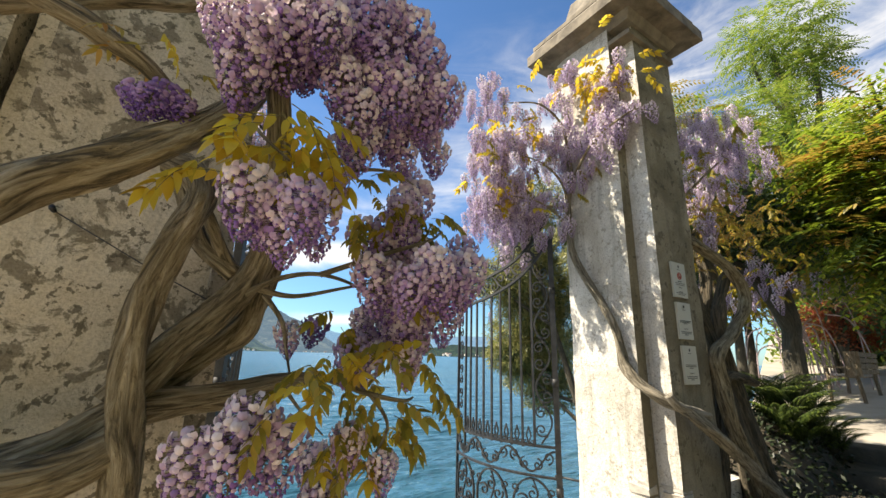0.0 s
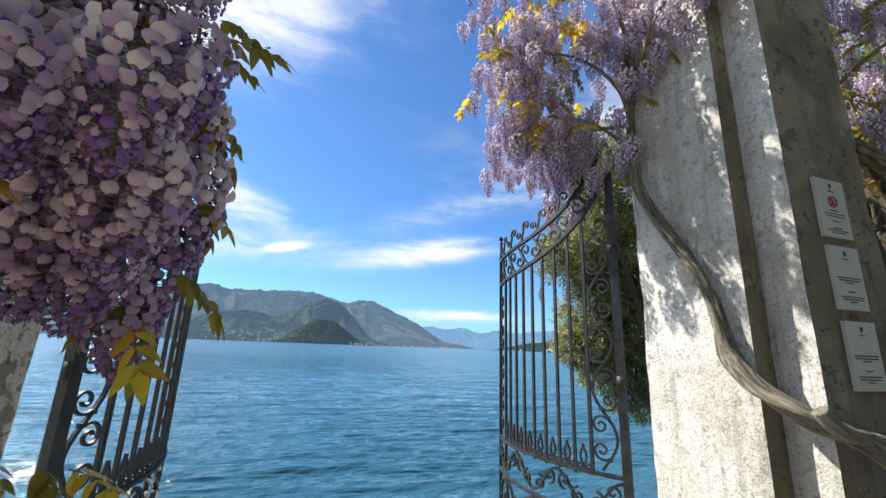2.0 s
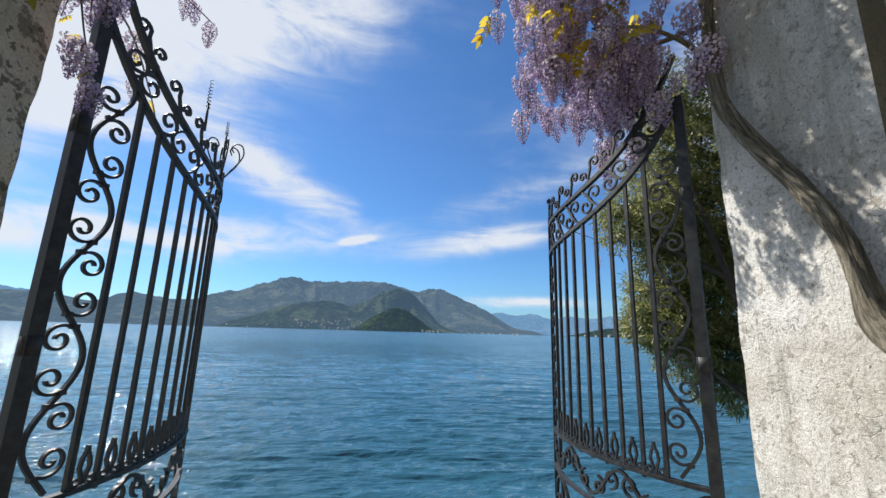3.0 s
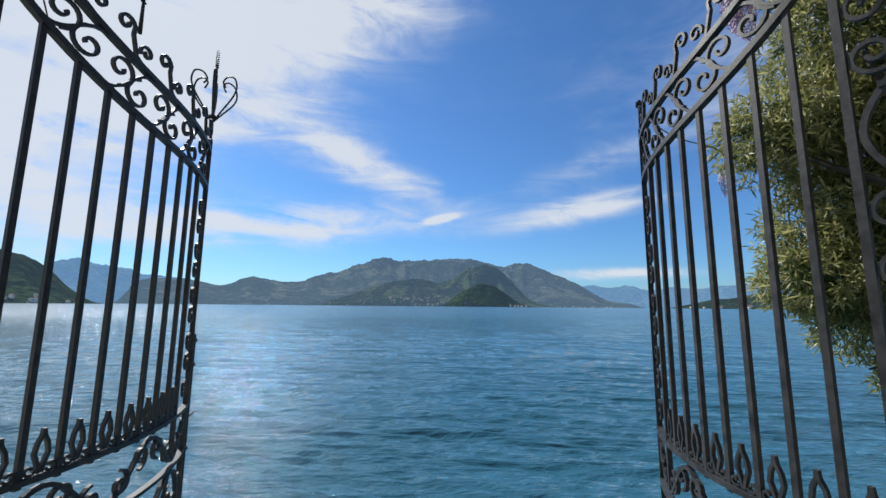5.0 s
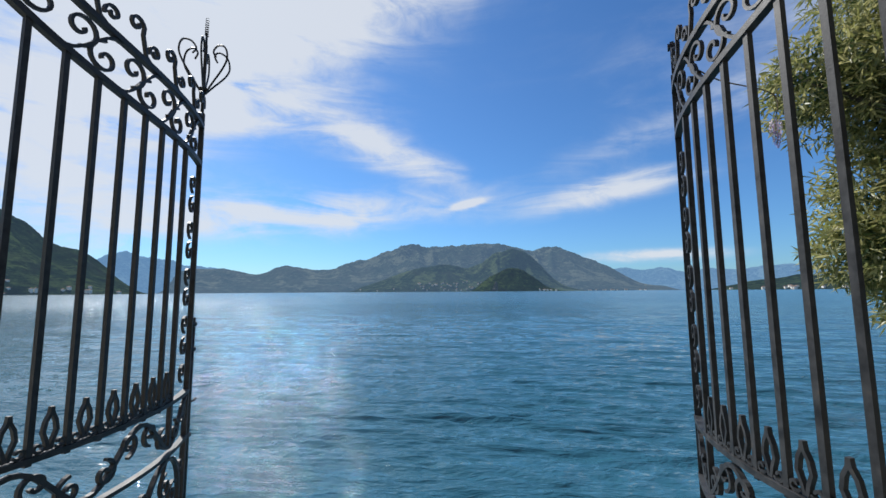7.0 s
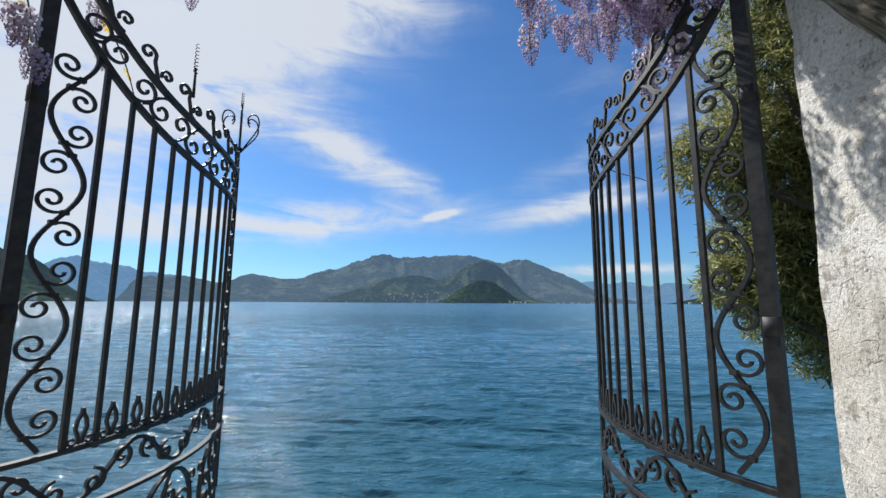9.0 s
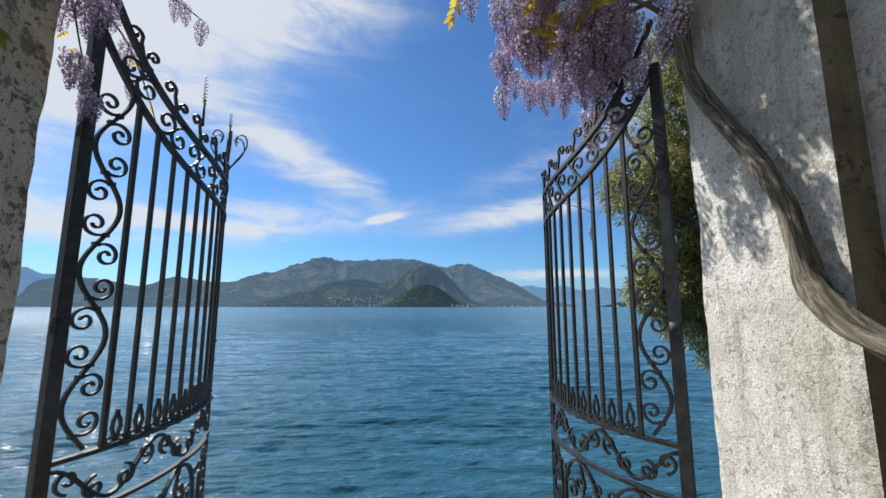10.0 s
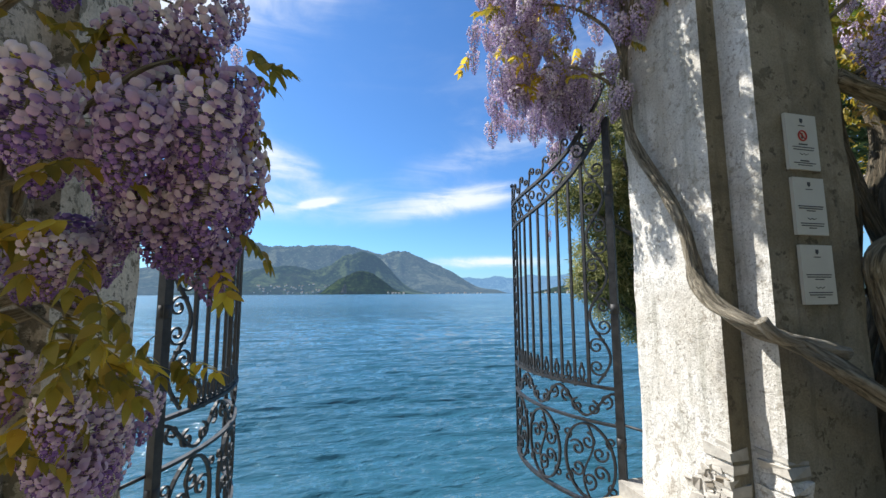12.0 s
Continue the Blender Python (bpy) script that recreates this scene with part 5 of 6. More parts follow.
    for c, sp, n in lumps:
        for _ in range(int(n * 1.95)):
            p = Vector((rng.gauss(c[0], sp[0] * 0.62), rng.gauss(c[1], sp[1] * 0.62), rng.gauss(c[2], sp[2] * 0.62)))
            if 3.38 < p.x < 4.37 and p.y > 1.72:
                p.x = 3.37
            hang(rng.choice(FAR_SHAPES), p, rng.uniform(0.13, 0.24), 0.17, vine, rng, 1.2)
    for c, sp, n, shapes in (((2.85, 2.75, 3.7), 0.22, 34, GOLD), ((2.85, 2.8, 3.1), 0.18, 18, GOLD), ((3.36, 2.1, 4.2), 0.22, 34, GOLD), ((3.38, 1.8, 4.0), 0.14, 16, GOLD), ((3.0, 2.6, 3.3), 0.3, 18, OLIVE), ((4.75, 1.8, 2.95), 0.28, 46, ORANGE), ((5.5, 2.0, 3.2), 0.4, 60, ORANGE), ((5.3, 2.2, 3.4), 0.6, 120, OLIVE), ((5.0, 2.1, 2.75), 0.35, 30, ORANGE), ((6.2, 2.4, 3.2), 0.6, 110, OLIVE)):
        for _ in range(n):
            spray(rng.choice(shapes), (min(rng.gauss(c[0], sp), 3.40) if c[0] < 3.45 else max(4.4, rng.gauss(c[0], sp)), rng.gauss(c[1], sp * 0.7), rng.gauss(c[2], sp * 0.6)), rng.uniform(0, 6.28), rng.uniform(0.7, 1.2), vine, rng)
    # sprigs over the hinge of the other leaf
    sprig = thing("wisteria_sprig", (0.6, 2.9, 2.6), "loose wisteria sprig with lilac clusters hanging in the gate top", "climbing plant")
    limb("twig", [(0.42, 2.45, 3.1), (0.5, 2.8, 3.2), (0.6, 3.2, 3.3), (0.68, 3.45, 3.32)], 0.010, 0.003, sprig, None, 6, 0.1, 3.0)
    limb("twig", [(0.42, 2.45, 3.1), (0.48, 2.7, 2.95), (0.54, 2.95, 2.85), (0.6, 3.1, 2.6), (0.66, 3.15, 2.35)], 0.008, 0.002, sprig, None, 6, 0.1, 5.0)
    limb("twig", [(0.43, 2.6, 2.95), (0.5, 2.66, 2.85), (0.57, 2.68, 2.57), (0.64, 2.69, 2.36)], 0.006, 0.002, sprig, None, 6, 0.1, 6.0)
    for p, ln in (((0.68, 3.43, 3.30), 0.18), ((0.62, 3.32, 3.34), 0.15), ((0.52, 2.9, 2.98), 0.2), ((0.56, 2.98, 2.84), 0.18), ((0.5, 2.8, 3.05), 0.2), ((0.47, 2.85, 2.92), 0.2), ((0.58, 3.0, 2.6), 0.12), ((0.55, 2.72, 3.15), 0.2), ((0.64, 3.2, 3.3), 0.16), ((0.57, 2.68, 2.55), 0.19), ((0.545, 2.66, 2.56), 0.17), ((0.60, 2.67, 2.50), 0.15), ((0.645, 2.69, 2.36), 0.15), ((0.625, 2.68, 2.38), 0.14), ((0.50, 2.66, 2.84), 0.18), ((0.56, 2.68, 2.86), 0.2), ((0.61, 2.69, 2.84), 0.18), ((0.64, 2.72, 2.9), 0.18), ((0.53, 2.67, 2.92), 0.2)):
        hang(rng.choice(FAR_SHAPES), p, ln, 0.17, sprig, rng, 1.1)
    for p in ((0.5, 2.8, 2.9), (0.55, 3.0, 2.75), (0.6, 3.1, 2.55), (0.66, 3.15, 2.35), (0.45, 2.7, 2.95), (0.56, 2.67, 2.58), (0.62, 2.68, 2.42), (0.52, 2.66, 2.66)):
        spray(rng.choice(GOLD), p, rng.uniform(0, 6.28), 0.32, sprig, rng)
    tend = thing("wisteria_sprig", (3.585, 3.99, 2.0), "thin wisteria tendril with one small cluster hanging between gate bars", "climbing plant")
    limb("twig", [RIGHT.at(1.18, z_out(1.18)), RIGHT.at(1.19, z_out(1.19) - 0.08) * 0.6 + Vector((3.585, 3.99, 2.24)) * 0.4, (3.59, 3.99, 2.18), (3.585, 3.99, 2.05)], 0.004, 0.002, tend, None, 5, 0.1, 7.0)
    hang(FAR_SHAPES[0], (3.585, 3.99, 2.06), 0.13, 0.17, tend, rng, 0.75)


left_wisteria()
right_wisteria()

# wire across the cream gatepost, with its nail
b = Build()
b.tube([(-0.09, 1.775, 1.94), (0.2, 1.74, 1.78), (0.5, 1.70, 1.63)], [0.0022] * 3, 5)
b.tube([(-0.09, 1.81, 1.94), (-0.09, 1.76, 1.945)], [0.007, 0.010], 6)
tagged(part("training_wire", b, IRON, None), "thin rusty training wire nailed to the plaster", "wire")

# ---- planting beyond the gate and in the garden ----


def crown_mesh(name, lumps, count, mats, seed, maker):
    rng = random.Random(seed)
    b = Build()
    tot = sum(l[2] for l in lumps)
    for c, r, wgt in lumps:
        for _ in range(int(count * wgt / tot)):
            d = Vector((rng.gauss(0, 1), rng.gauss(0, 1), rng.gauss(0, 1)))
            d = d.normalized() * (rng.random() ** 0.45)
            maker(b, Vector((c[0] + d.x * r[0], c[1] + d.y * r[1], c[2] + d.z * r[2])), d, rng)
    return b.mesh(name, mats)


def lance_tuft(b, p, d, rng):
    """A shoot with a whorl of narrow leaves."""
    way = (d + Vector((rng.gauss(0, 0.5), rng.gauss(0, 0.5), rng.gauss(0.1, 0.5)))).normalized()
    side = way.orthogonal().normalized()
    # half the inner shoots get dark leaves, painting in the crown's inner shade
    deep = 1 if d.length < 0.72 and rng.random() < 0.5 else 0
    for k in range(9):
        a = k * 2.4
        out = (side * math.cos(a) + way.cross(side) * math.sin(a)) * 0.8 + way * rng.uniform(0.2, 0.9)
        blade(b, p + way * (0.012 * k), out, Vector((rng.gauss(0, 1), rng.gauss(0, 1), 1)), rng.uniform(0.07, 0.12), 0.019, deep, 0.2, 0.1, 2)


def pinnate(scale, mats=1):
    def make(b, p, d, rng):
        way = (d * 0.8 + Vector((rng.gauss(0, 0.6), rng.gauss(0, 0.6), rng.gauss(0, 0.25)))).normalized()
        side = way.cross(Vector((0, 0, 1)))
        side = side.normalized() if side.length > 0.01 else Vector((1, 0, 0))
        ln = scale * rng.uniform(0.7, 1.2)
        m = rng.randrange(mats)
        for k in range(7):
            u = k / 6
            c = p + way * (ln * u) + Vector((0, 0, -0.35 * ln * u * u))
            for sg in (-1, 1):
                blade(b, c, side * sg + way * 0.5 + Vector((0, 0, -0.2)), Vector((0, 0, 1)), ln * 0.32 * (1.1 - 0.5 * u), ln * 0.10, m, 0.1, 0.15, 2)
    return make


def oval_clump(scale):
    def make(b, p, d, rng):
        for _ in range(5):
            way = Vector((rng.gauss(0, 1), rng.gauss(0, 1), rng.gauss(-0.1, 0.6)))
            blade(b, p + Vector((rng.gauss(0, 1), rng.gauss(0, 1), rng.gauss(0, 1))) * scale, way, Vector((rng.gauss(0, 0.5), rng.gauss(0, 0.5), 1)), scale * rng.uniform(0.7, 1.3), scale * 0.5, 0, 0.2, 0.2, 2)
    return make


def build_tree(name, base, trunk, limbs, lumps, count, mats, seed, maker, label, category="tree", bark=None):
    tree = thing(name, base, label, category)
    for k, (ps, r0, r1) in enumerate([trunk] + limbs):
        limb("trunk" if k == 0 else "branch", ps, r0, r1, tree, bark or BARK_DARK, 9, 0.12, seed + k)
    part("crown", crown_mesh("crown", lumps, count, mats, seed, maker), None, tree)
    return tree


# narrow-leaved shrub hanging over the water behind the right gatepost
build_tree("oleander_shrub", (5.2, 4.2, -0.9), ([(5.4, 3.6, -0.9), (5.3, 4.0, 0.6), (5.2, 4.4, 2.0), (5.1, 4.7, 3.2)], 0.07, 0.02),
           [([(5.3, 4.0, 0.6), (5.1, 4.6, 1.1), (5.0, 5.0, 1.4)], 0.03, 0.008), ([(5.2, 4.4, 2.0), (4.8, 4.8, 2.4), (4.5, 5.1, 2.8)], 0.03, 0.008), ([(5.3, 4.0, 0.9), (5.3, 4.8, 1.0), (5.3, 5.2, 0.9)], 0.03, 0.008)],
           # last lump stands hidden behind the gatepost, added to shade the fern bank
           [((5.45, 5.1, 3.6), (0.70, 0.6, 0.6), 3.2), ((4.82, 5.1, 2.75), (0.46, 0.5, 0.38), 1.9), ((5.5, 5.1, 2.7), (0.7, 0.6, 0.6), 3.6), ((5.3, 5.1, 1.95), (0.68, 0.55, 0.45), 3.0), ((4.95, 5.05, 1.58), (0.45, 0.4, 0.24), 1.4), ((5.5, 5.1, 1.3), (0.62, 0.5, 0.33), 2.2), ((6.2, 5.2, 2.4), (0.6, 0.6, 1.2), 3.0), ((5.7, 5.0, 0.9), (0.42, 0.4, 0.2), 0.7), ((5.4, 5.0, 4.3), (0.7, 0.6, 0.4), 1.6), ((5.6, 3.9, 3.3), (0.6, 0.5, 0.7), 2.0)],
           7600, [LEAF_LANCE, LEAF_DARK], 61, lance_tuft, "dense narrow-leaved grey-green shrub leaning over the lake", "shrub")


def polar(az, d, z):
    """A place at a bearing and distance from the start of the walk."""
    return Vector((0.33 + d * math.sin(radians(az)), 0.02 + d * math.cos(radians(az)), z))


# dark forked trunk behind the ferns, carrying more wisteria
P = polar(73.4, 9.6, 0.6)
build_tree("flowering_tree", tuple(P), ([P, P + Vector((0.0, 0.05, 0.9)), P + Vector((0.05, 0.0, 1.7)), P + Vector((0.1, 0.1, 2.3))], 0.16, 0.12),
           [([P + Vector((0.03, 0.0, 1.5)), P + Vector((-0.2, 0.25, 2.3)), P + Vector((-0.6, 0.7, 3.0)), P + Vector((-1.2, 1.1, 3.5))], 0.13, 0.04), ([P + Vector((0.1, 0.1, 2.2)), P + Vector((0.3, -0.3, 2.9)), P + Vector((0.4, -0.9, 3.6))], 0.15, 0.05), ([P + Vector((0.1, 0.1, 2.2)), P + Vector((0.1, 0.3, 3.0)), P + Vector((-0.4, 0.2, 4.2))], 0.12, 0.04)],
           [(tuple(P + Vector((-0.3, 0.4, 3.6))), (1.3, 1.5, 0.8), 3), (tuple(P + Vector((0.2, -0.8, 3.4))), (1.2, 1.2, 0.8), 2.5), (tuple(P + Vector((-0.5, 1.3, 3.1))), (0.9, 0.9, 0.7), 1.6)],
           2200, [LEAF_DARK], 71, oval_clump(0.13), "dark forked tree trunk with deep green crown", "tree")
rng = random.Random(77)
flor = thing("flowering_vine", tuple(P + Vector((0, 0, 2.5))), "lilac wisteria clusters hanging in the dark tree", "climbing plant")
limb("branch", [P + Vector((-0.4, 0.9, 2.7)), P + Vector((-0.2, 0.2, 2.9)), P + Vector((0.1, -0.5, 2.8)), P + Vector((0.2, -1.0, 2.6))], 0.03, 0.01, flor, None, 8, 0.1, 2.0)
for _ in range(46):
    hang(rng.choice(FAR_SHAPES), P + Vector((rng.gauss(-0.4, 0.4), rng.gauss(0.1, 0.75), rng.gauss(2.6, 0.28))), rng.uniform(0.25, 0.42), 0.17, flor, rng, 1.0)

# tall light-green trees and yellow-green pinnate foliage
build_tree("robinia_tree", tuple(polar(77, 17, 1.3)), ([polar(77.5, 17, 1.3), polar(77.5, 17, 5), polar(77, 17, 9), polar(76.6, 17, 12.5)], 0.28, 0.08),
           [([polar(77.2, 17, 7.5), polar(79.5, 17, 10), polar(79.8, 17, 12.5)], 0.12, 0.04), ([polar(77, 17, 7), polar(73, 16.5, 9), polar(71, 16, 10)], 0.1, 0.03), ([polar(77, 17, 9.5), polar(75, 17, 11.5), polar(74.5, 17, 13)], 0.08, 0.03)],
           [(tuple(polar(77, 17, 13)), (1.8, 1.8, 1.2), 2.6), (tuple(polar(79.3, 17, 11.4)), (1.1, 1.1, 0.8), 1.4), (tuple(polar(73.4, 16, 9.6)), (1.5, 1.5, 1.0), 2.2), (tuple(polar(71.5, 15.5, 8.2)), (1.3, 1.5, 0.9), 1.7), (tuple(polar(76, 16, 8.2)), (1.5, 1.8, 1.0), 2.2), (tuple(polar(80, 17, 8.6)), (1.4, 1.6, 0.9), 1.6)],
           2400, [LEAF_GREEN], 81, pinnate(0.55), "tall airy light-green tree against the sky", "tree")
build_tree("pinnate_tree", tuple(polar(85, 9.5, 0.6)), ([polar(86, 9.5, 0.6), polar(86, 9.4, 2.5), polar(85, 9.2, 4.2)], 0.14, 0.05),
           [([polar(85.6, 9.4, 3.0), polar(82, 9.0, 4.2), polar(79, 8.6, 4.4)], 0.06, 0.015), ([polar(85.6, 9.4, 2.6), polar(82, 9, 3.1), polar(79.5, 8.8, 3.3)], 0.05, 0.015), ([polar(85, 9.3, 4.0), polar(84, 9, 5.2), polar(83.5, 9, 6.2)], 0.05, 0.015)],
           [(tuple(polar(83.6, 9, 5.3)), (0.7, 0.9, 0.7), 1.6), (tuple(polar(80.5, 8.6, 4.6)), (0.7, 0.9, 0.45), 1.6), (tuple(polar(81.5, 8.8, 3.7)), (0.8, 1.1, 0.6), 2.6), (tuple(polar(84.5, 9, 3.4)), (0.9, 1.0, 0.8), 2.4), (tuple(polar(81.5, 9, 2.9)), (0.6, 0.7, 0.3), 0.6), (tuple(polar(85, 9, 4.6)), (0.8, 0.9, 0.6), 1.8)],
           1500, [LEAF_LIME, LEAF_DARK, LEAF_GREEN, LEAF_LIME, LEAF_ORANGE, LEAF_GREEN], 91, pinnate(0.58, 6), "fern-like bright green tree with orange young shoots", "tree")
# background woods
for az, d, z, rr, n, mat, sd, lab in ((69.5, 14.5, 5.0, 1.5, 620, LEAF_OLIVE, 101, "mixed olive-green shrub behind the gatepost"), (79.0, 22, 3.8, 1.6, 700, LEAF_DARK, 102, "dark evergreen shrub at the end of the path"), (80.5, 21, 4.2, 2.6, 700, LEAF_GREEN, 103, "rounded green shrub beside the garden path"), (85, 20, 5.0, 2.8, 600, LEAF_DARK, 104, "dark evergreen shrub beside the garden path"),
                                      (78.2, 24, 7.0, 2.8, 620, LEAF_DARK, 105, "tall dark evergreen behind the path"), (68.5, 12, 4.6, 1.5, 560, LEAF_OLIVE, 106, "olive-green tree crown behind the gatepost"), (73.5, 12.5, 6.2, 1.5, 520, LEAF_GREEN, 107, "yellow-green tree crown in sunlight"), (83.5, 14, 4.4, 1.2, 420, LEAF_GREEN, 108, "bright green shrub in the sun"), (90, 16, 4.5, 2.6, 500, LEAF_DARK, 109, "dark evergreen beside the path")):
    c = polar(az, d, z)
    g = 0.54 + max(0.0, c.x - 8.2) * 0.095
    build_tree("garden_shrub", (c.x, c.y, g - 0.1), ([(c.x, c.y, g - 0.1), (c.x + 0.1, c.y, (g + z) / 2), (c.x, c.y + 0.1, z + rr * 0.3)], 0.12, 0.04), [([(c.x, c.y, (g + z) / 2), (c.x - 0.5 * rr, c.y + 0.4 * rr, z)], 0.05, 0.02)],
               [(tuple(c), (rr, rr, rr * 0.75), 3), (tuple(c + Vector((rr * 0.5, -rr * 0.6, -rr * 0.5))), (rr * 0.7, rr * 0.7, rr * 0.6), 1.6), (tuple(c + Vector((-rr * 0.4, rr * 0.6, -rr * 0.6))), (rr * 0.7, rr * 0.7, rr * 0.6), 1.6), (tuple(c + Vector((0.0, 0.2, -rr * 1.0))), (rr * 0.6, rr * 0.8, rr * 0.5), 1.4)], int(n * 2.6), [mat], sd, oval_clump(0.115 * d / 9), lab, "shrub")
# red maple and bare pink weeping twigs behind the trunk
c = polar(76.3, 17, 2.9)
build_tree("red_maple", (c.x, c.y, 1.3), ([(c.x, c.y, 1.2), (c.x, c.y, 2.2), (c.x + 0.1, c.y, 2.9)], 0.08, 0.03), [], [(tuple(c), (0.8, 1.1, 0.6), 2), (tuple(c + Vector((0, -0.8, -0.5))), (0.6, 0.8, 0.4), 1)], 700, [LEAF_RED], 111, oval_clump(0.12), "small red-leaved maple in the garden", "tree")
weep = thing("weeping_shrub", tuple(polar(75, 14, 1.0)), "bare pale pink weeping shrub with hanging twigs", "shrub")
rng = random.Random(9)
for k in range(42):
    q = polar(rng.uniform(70.2, 76.3), 14, 0)
    zt = rng.uniform(2.0, 3.4)
    sx = rng.uniform(-0.5, 0.5)
    limb("twig", [q + Vector((0, 0, zt)), q + Vector((sx * 0.5, sx, zt - 0.2)), q + Vector((sx * 0.7, sx * 1.5, zt - 1.0)), q + Vector((sx * 0.7, sx * 1.6, 1.0))], 0.022, 0.008, weep, TWIG, 5, 0.1, k)

# ferns on the bank beside the steps
def build_fern(c, size, seed):
    fern = thing("fern", tuple(c), "arching green fern on the dark bank by the steps", "fern", "ferns on the bank")
    r = random.Random(seed)
    for k in range(16):
        a = k * 2.4 + r.uniform(-0.3, 0.3)
        out = Vector((math.cos(a), math.sin(a), 0))
        b = Build()
        ln = size * r.uniform(0.75, 1.15)
        mid = lambda u: Vector(c) + out * (ln * (0.30 * u + 0.38 * u * u)) + Vector((0, 0, ln * (1.15 * u - 0.62 * u * u)))
        b.tube([mid(i / 5) for i in range(6)], [0.005 - 0.0035 * i / 5 for i in range(6)], 4)
        side = out.cross(Vector((0, 0, 1)))
        for i in range(18):
            u = 0.12 + 0.86 * i / 17
            for sg in (-1, 1):
                blade(b, mid(u), side * sg + out * 0.45 + Vector((0, 0, -0.15)), Vector((0, 0, 1)), ln * 0.17 * math.sin(math.pi * min(0.98, 0.25 + 0.75 * u)), ln * 0.04, 0, 0.1, 0.3, 2)
        part("frond", b, FERN, fern)


for k, (az, d, z, s) in enumerate(((71.2, 7.2, 1.0, 0.75), (73.0, 7.4, 0.95, 0.75), (72.2, 6.8, 0.85, 0.7), (74.2, 7.6, 0.80, 0.65), (74.8, 7.2, 0.62, 0.55), (70.2, 6.9, 0.9, 0.7), (71.8, 6.5, 0.7, 0.7), (73.6, 6.9, 0.68, 0.5), (72.6, 6.6, 0.62, 0.5), (74.6, 7.1, 0.55, 0.5), (75.4, 7.4, 0.5, 0.45), (71.0, 6.6, 0.8, 0.5), (70.4, 6.7, 1.0, 0.5), (72.0, 7.0, 1.05, 0.5), (73.8, 7.3, 0.85, 0.45))):
    build_fern(polar(az, d, z), s, 130 + k)
b = Build()
for j in range(15):
    for i in range(15):
        x, y = 5.6 + 2.8 * i / 14, 1.75 + 1.5 * j / 14
        b.v.append((x, y, -0.05 + 0.95 * math.sin(math.pi * j / 14) ** 0.7 * (0.5 + 0.5 * math.sin(math.pi * min(1, i / 12))) + 0.05 * noise.noise(Vector((x * 3, y * 3, 0)))))
for j in range(14):
    for i in range(14):
        k = j * 15 + i
        b.f.append((k, k + 1, k + 16, k + 15))
        b.m.append(0)
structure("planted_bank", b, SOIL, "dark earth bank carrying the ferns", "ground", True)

# leaf colour is darkened to near black, carrying the shade under the ferns
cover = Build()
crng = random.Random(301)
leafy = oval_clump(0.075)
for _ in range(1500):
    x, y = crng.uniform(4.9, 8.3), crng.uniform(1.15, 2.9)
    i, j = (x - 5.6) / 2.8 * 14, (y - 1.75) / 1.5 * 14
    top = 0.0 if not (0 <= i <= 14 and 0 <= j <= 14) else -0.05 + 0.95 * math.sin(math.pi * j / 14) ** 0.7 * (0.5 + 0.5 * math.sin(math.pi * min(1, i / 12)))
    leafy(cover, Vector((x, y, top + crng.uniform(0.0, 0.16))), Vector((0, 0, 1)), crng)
tagged(part("ground_cover", cover, LEAF_SHADE, None), "low ground cover coloured near black for the shade on the bank", "ground cover", "", "stuff")


def build_bench(c):
    """Weathered wooden bench standing along the path, its back to the gravel."""
    bench = thing("garden_bench", tuple(c), "weathered brown wooden garden bench beside the path", "bench")
    x, y, z = c
    for dx in (0.0, 1.2):
        for dy in (0.0, 0.44):
            q = Build()
            q.tube([(x + dx, y + dy - (0.04 if dy == 0 else -0.02), z - 0.1), (x + dx, y + dy, z + 0.42), (x + dx, y + dy - (0.07 if dy == 0 else 0.0), z + (0.92 if dy == 0 else 0.62))], [0.030, 0.032, 0.026], 6)
            part("leg", q, TEAK, bench)
        q = Build()
        q.box((x + dx - 0.03, y - 0.03, z + 0.60), (x + dx + 0.03, y + 0.47, z + 0.64))
        part("armrest", q, TEAK, bench, "", False)
    for k in range(4):
        q = Build()
        q.box((x - 0.06, y + 0.02 + 0.11 * k, z + 0.42), (x + 1.26, y + 0.11 + 0.11 * k, z + 0.445))
        part("seat_slat", q, TEAK, bench, "", False)
    for k in range(4):
        q = Build()
        q.box((x - 0.06, y - 0.065 - 0.008 * k, z + 0.50 + 0.11 * k), (x + 1.26, y - 0.045 - 0.008 * k, z + 0.59 + 0.11 * k))
        part("back_slat", q, TEAK, bench, "", False)
    q = Build()
    q.box((x - 0.085, y - 0.10, z + 0.46), (x - 0.062, y + 0.12, z + 0.93))
    part("end_panel", q, TEAK, bench, "", False)


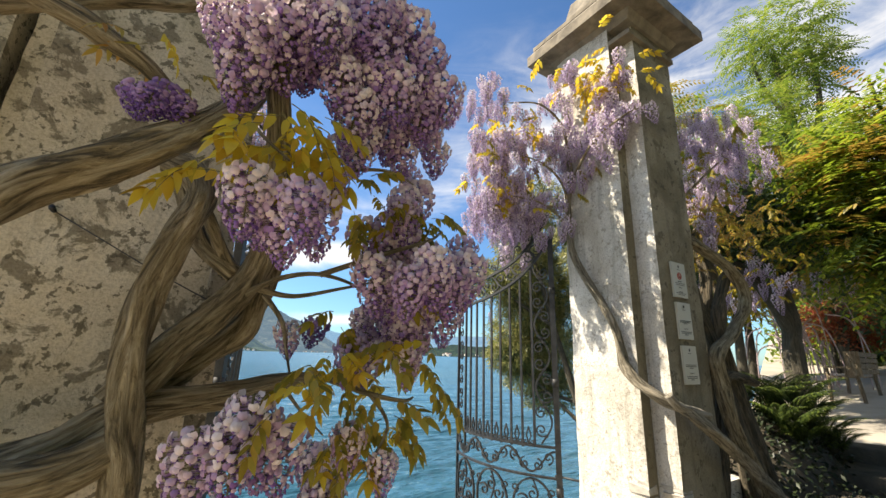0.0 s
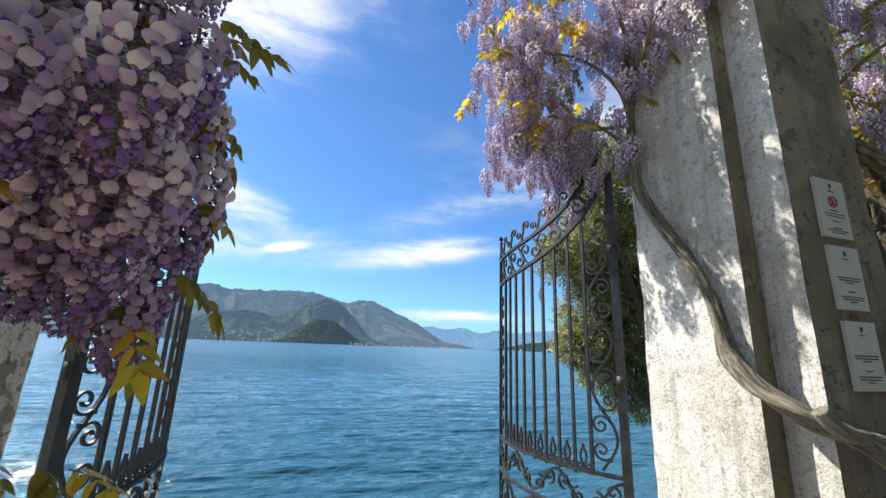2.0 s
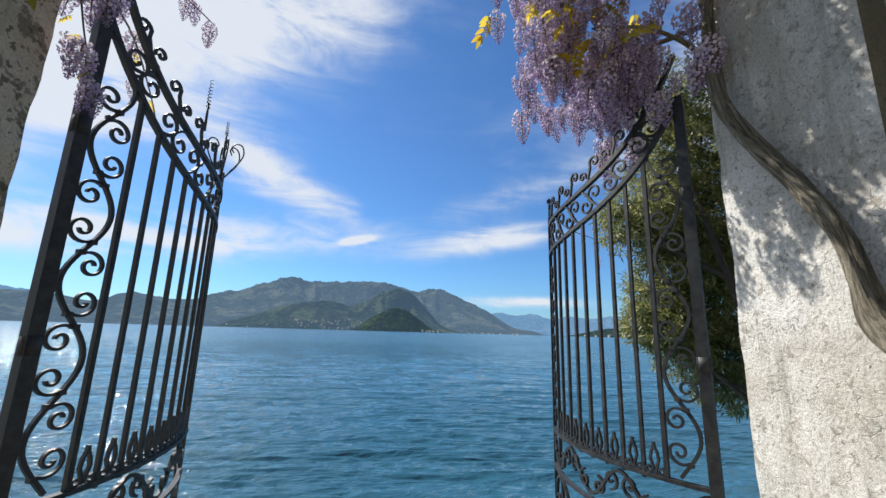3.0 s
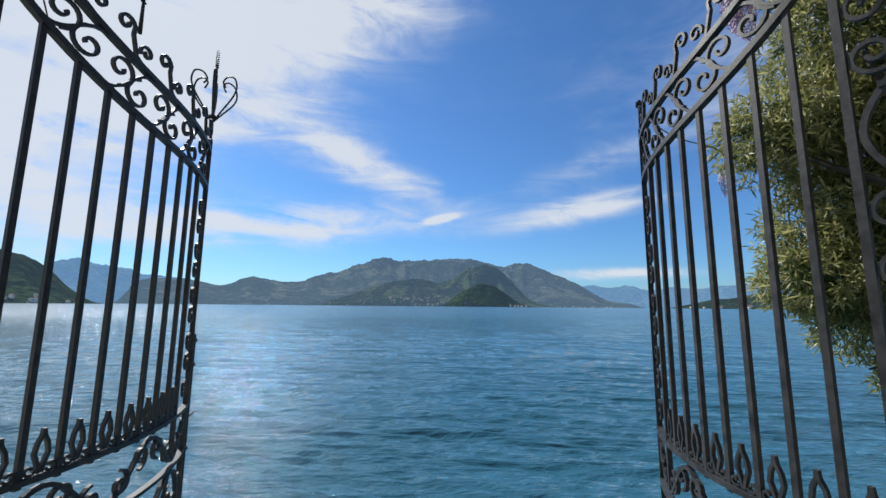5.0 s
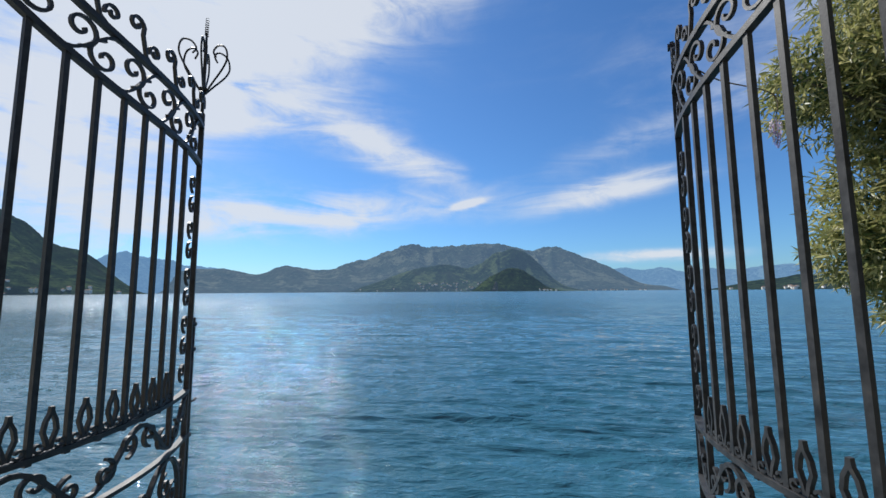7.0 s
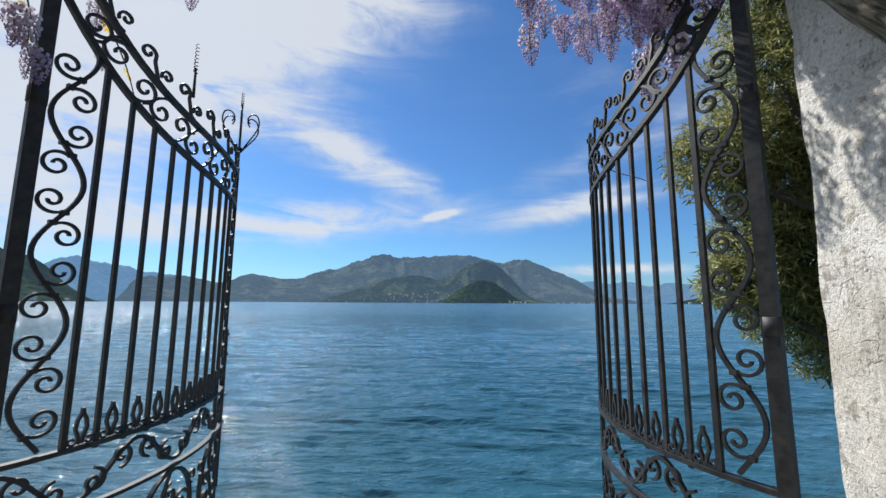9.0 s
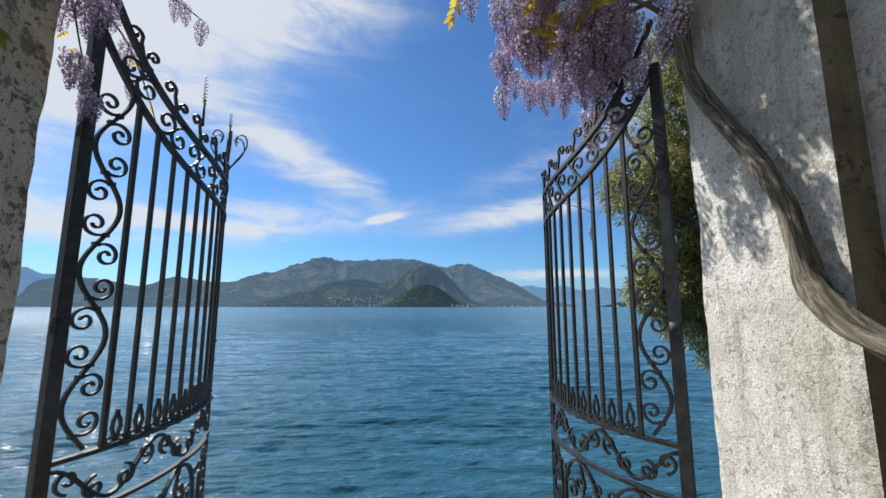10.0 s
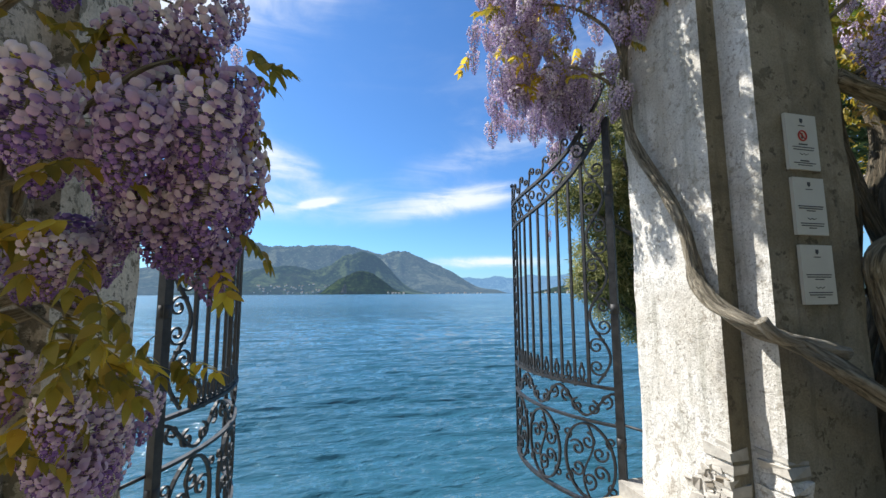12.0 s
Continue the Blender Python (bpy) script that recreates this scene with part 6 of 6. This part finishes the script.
build_bench(polar(77.6, 11.6, 0.90))
build_tree("garden_tree", (6.9, 4.9, -0.5), ([(6.9, 4.9, -0.5), (6.9, 4.8, 2.0), (6.8, 4.6, 4.4)], 0.12, 0.05), [([(6.9, 4.8, 2.5), (7.4, 4.2, 4.0), (7.6, 3.6, 5.2)], 0.06, 0.02)],
           [((7.2, 4.0, 6.0), (1.3, 1.2, 0.8), 2), ((8.4, 4.2, 5.2), (1.3, 1.2, 0.8), 2), ((7.4, 3.6, 4.6), (0.9, 0.9, 0.6), 1.4), ((9.2, 4.0, 6.4), (1.2, 1.2, 0.8), 1.6)], 1500, [LEAF_GREEN, LEAF_OLIVE], 171, pinnate(0.34, 2), "light green garden tree rising behind the gatepost", "tree")

# tall unseen hedges, added behind and beside the walk to block sky light
for name, lo, hi, sd in (("unseen_hedge_south", (-1.5, -6.0, 0.0), (9.5, -4.6, 12.0), 201), ("unseen_hedge_west", (-14.0, -12.0, 0.0), (-1.5, -10.5, 7.0), 202)):
    hr = random.Random(sd)
    b = Build()
    b.box((lo[0] + 0.3, lo[1] + 0.3, lo[2]), (hi[0] - 0.3, hi[1] - 0.3, hi[2] - 0.3))
    clump = oval_clump(0.22)
    for _ in range(2600):
        p = Vector([hr.uniform(a, c) for a, c in zip(lo, hi)])
        clump(b, p, p, hr)
    tagged(part(name, b, LEAF_DARK, None, "", False), "tall unseen hedge added to block sky light behind the walk", "hedge", "", "structure")

# unseen tree added beside the walk to keep sky light off the gatepost
build_tree("garden_tree", (6.6, -2.6, -0.3), ([(6.6, -2.6, -0.3), (6.5, -2.5, 2.2), (6.3, -2.3, 4.6)], 0.2, 0.08), [([(6.5, -2.5, 2.4), (5.6, -2.0, 3.8), (4.8, -1.6, 4.6)], 0.1, 0.03), ([(6.4, -2.4, 3.0), (7.2, -1.6, 4.2)], 0.08, 0.03)],
           [((5.0, -1.7, 4.8), (1.7, 1.2, 0.7), 2), ((7.2, -1.4, 5.2), (1.8, 1.1, 0.8), 2), ((5.8, -3.6, 5.4), (1.8, 1.5, 0.9), 2), ((3.6, -3.4, 5.6), (1.6, 1.4, 0.8), 2), ((8.8, -2.6, 5.6), (1.6, 1.4, 0.9), 1.6)], 2600, [LEAF_DARK], 181, oval_clump(0.17), "unseen dense dark tree added to block sky light from the gatepost", "tree")
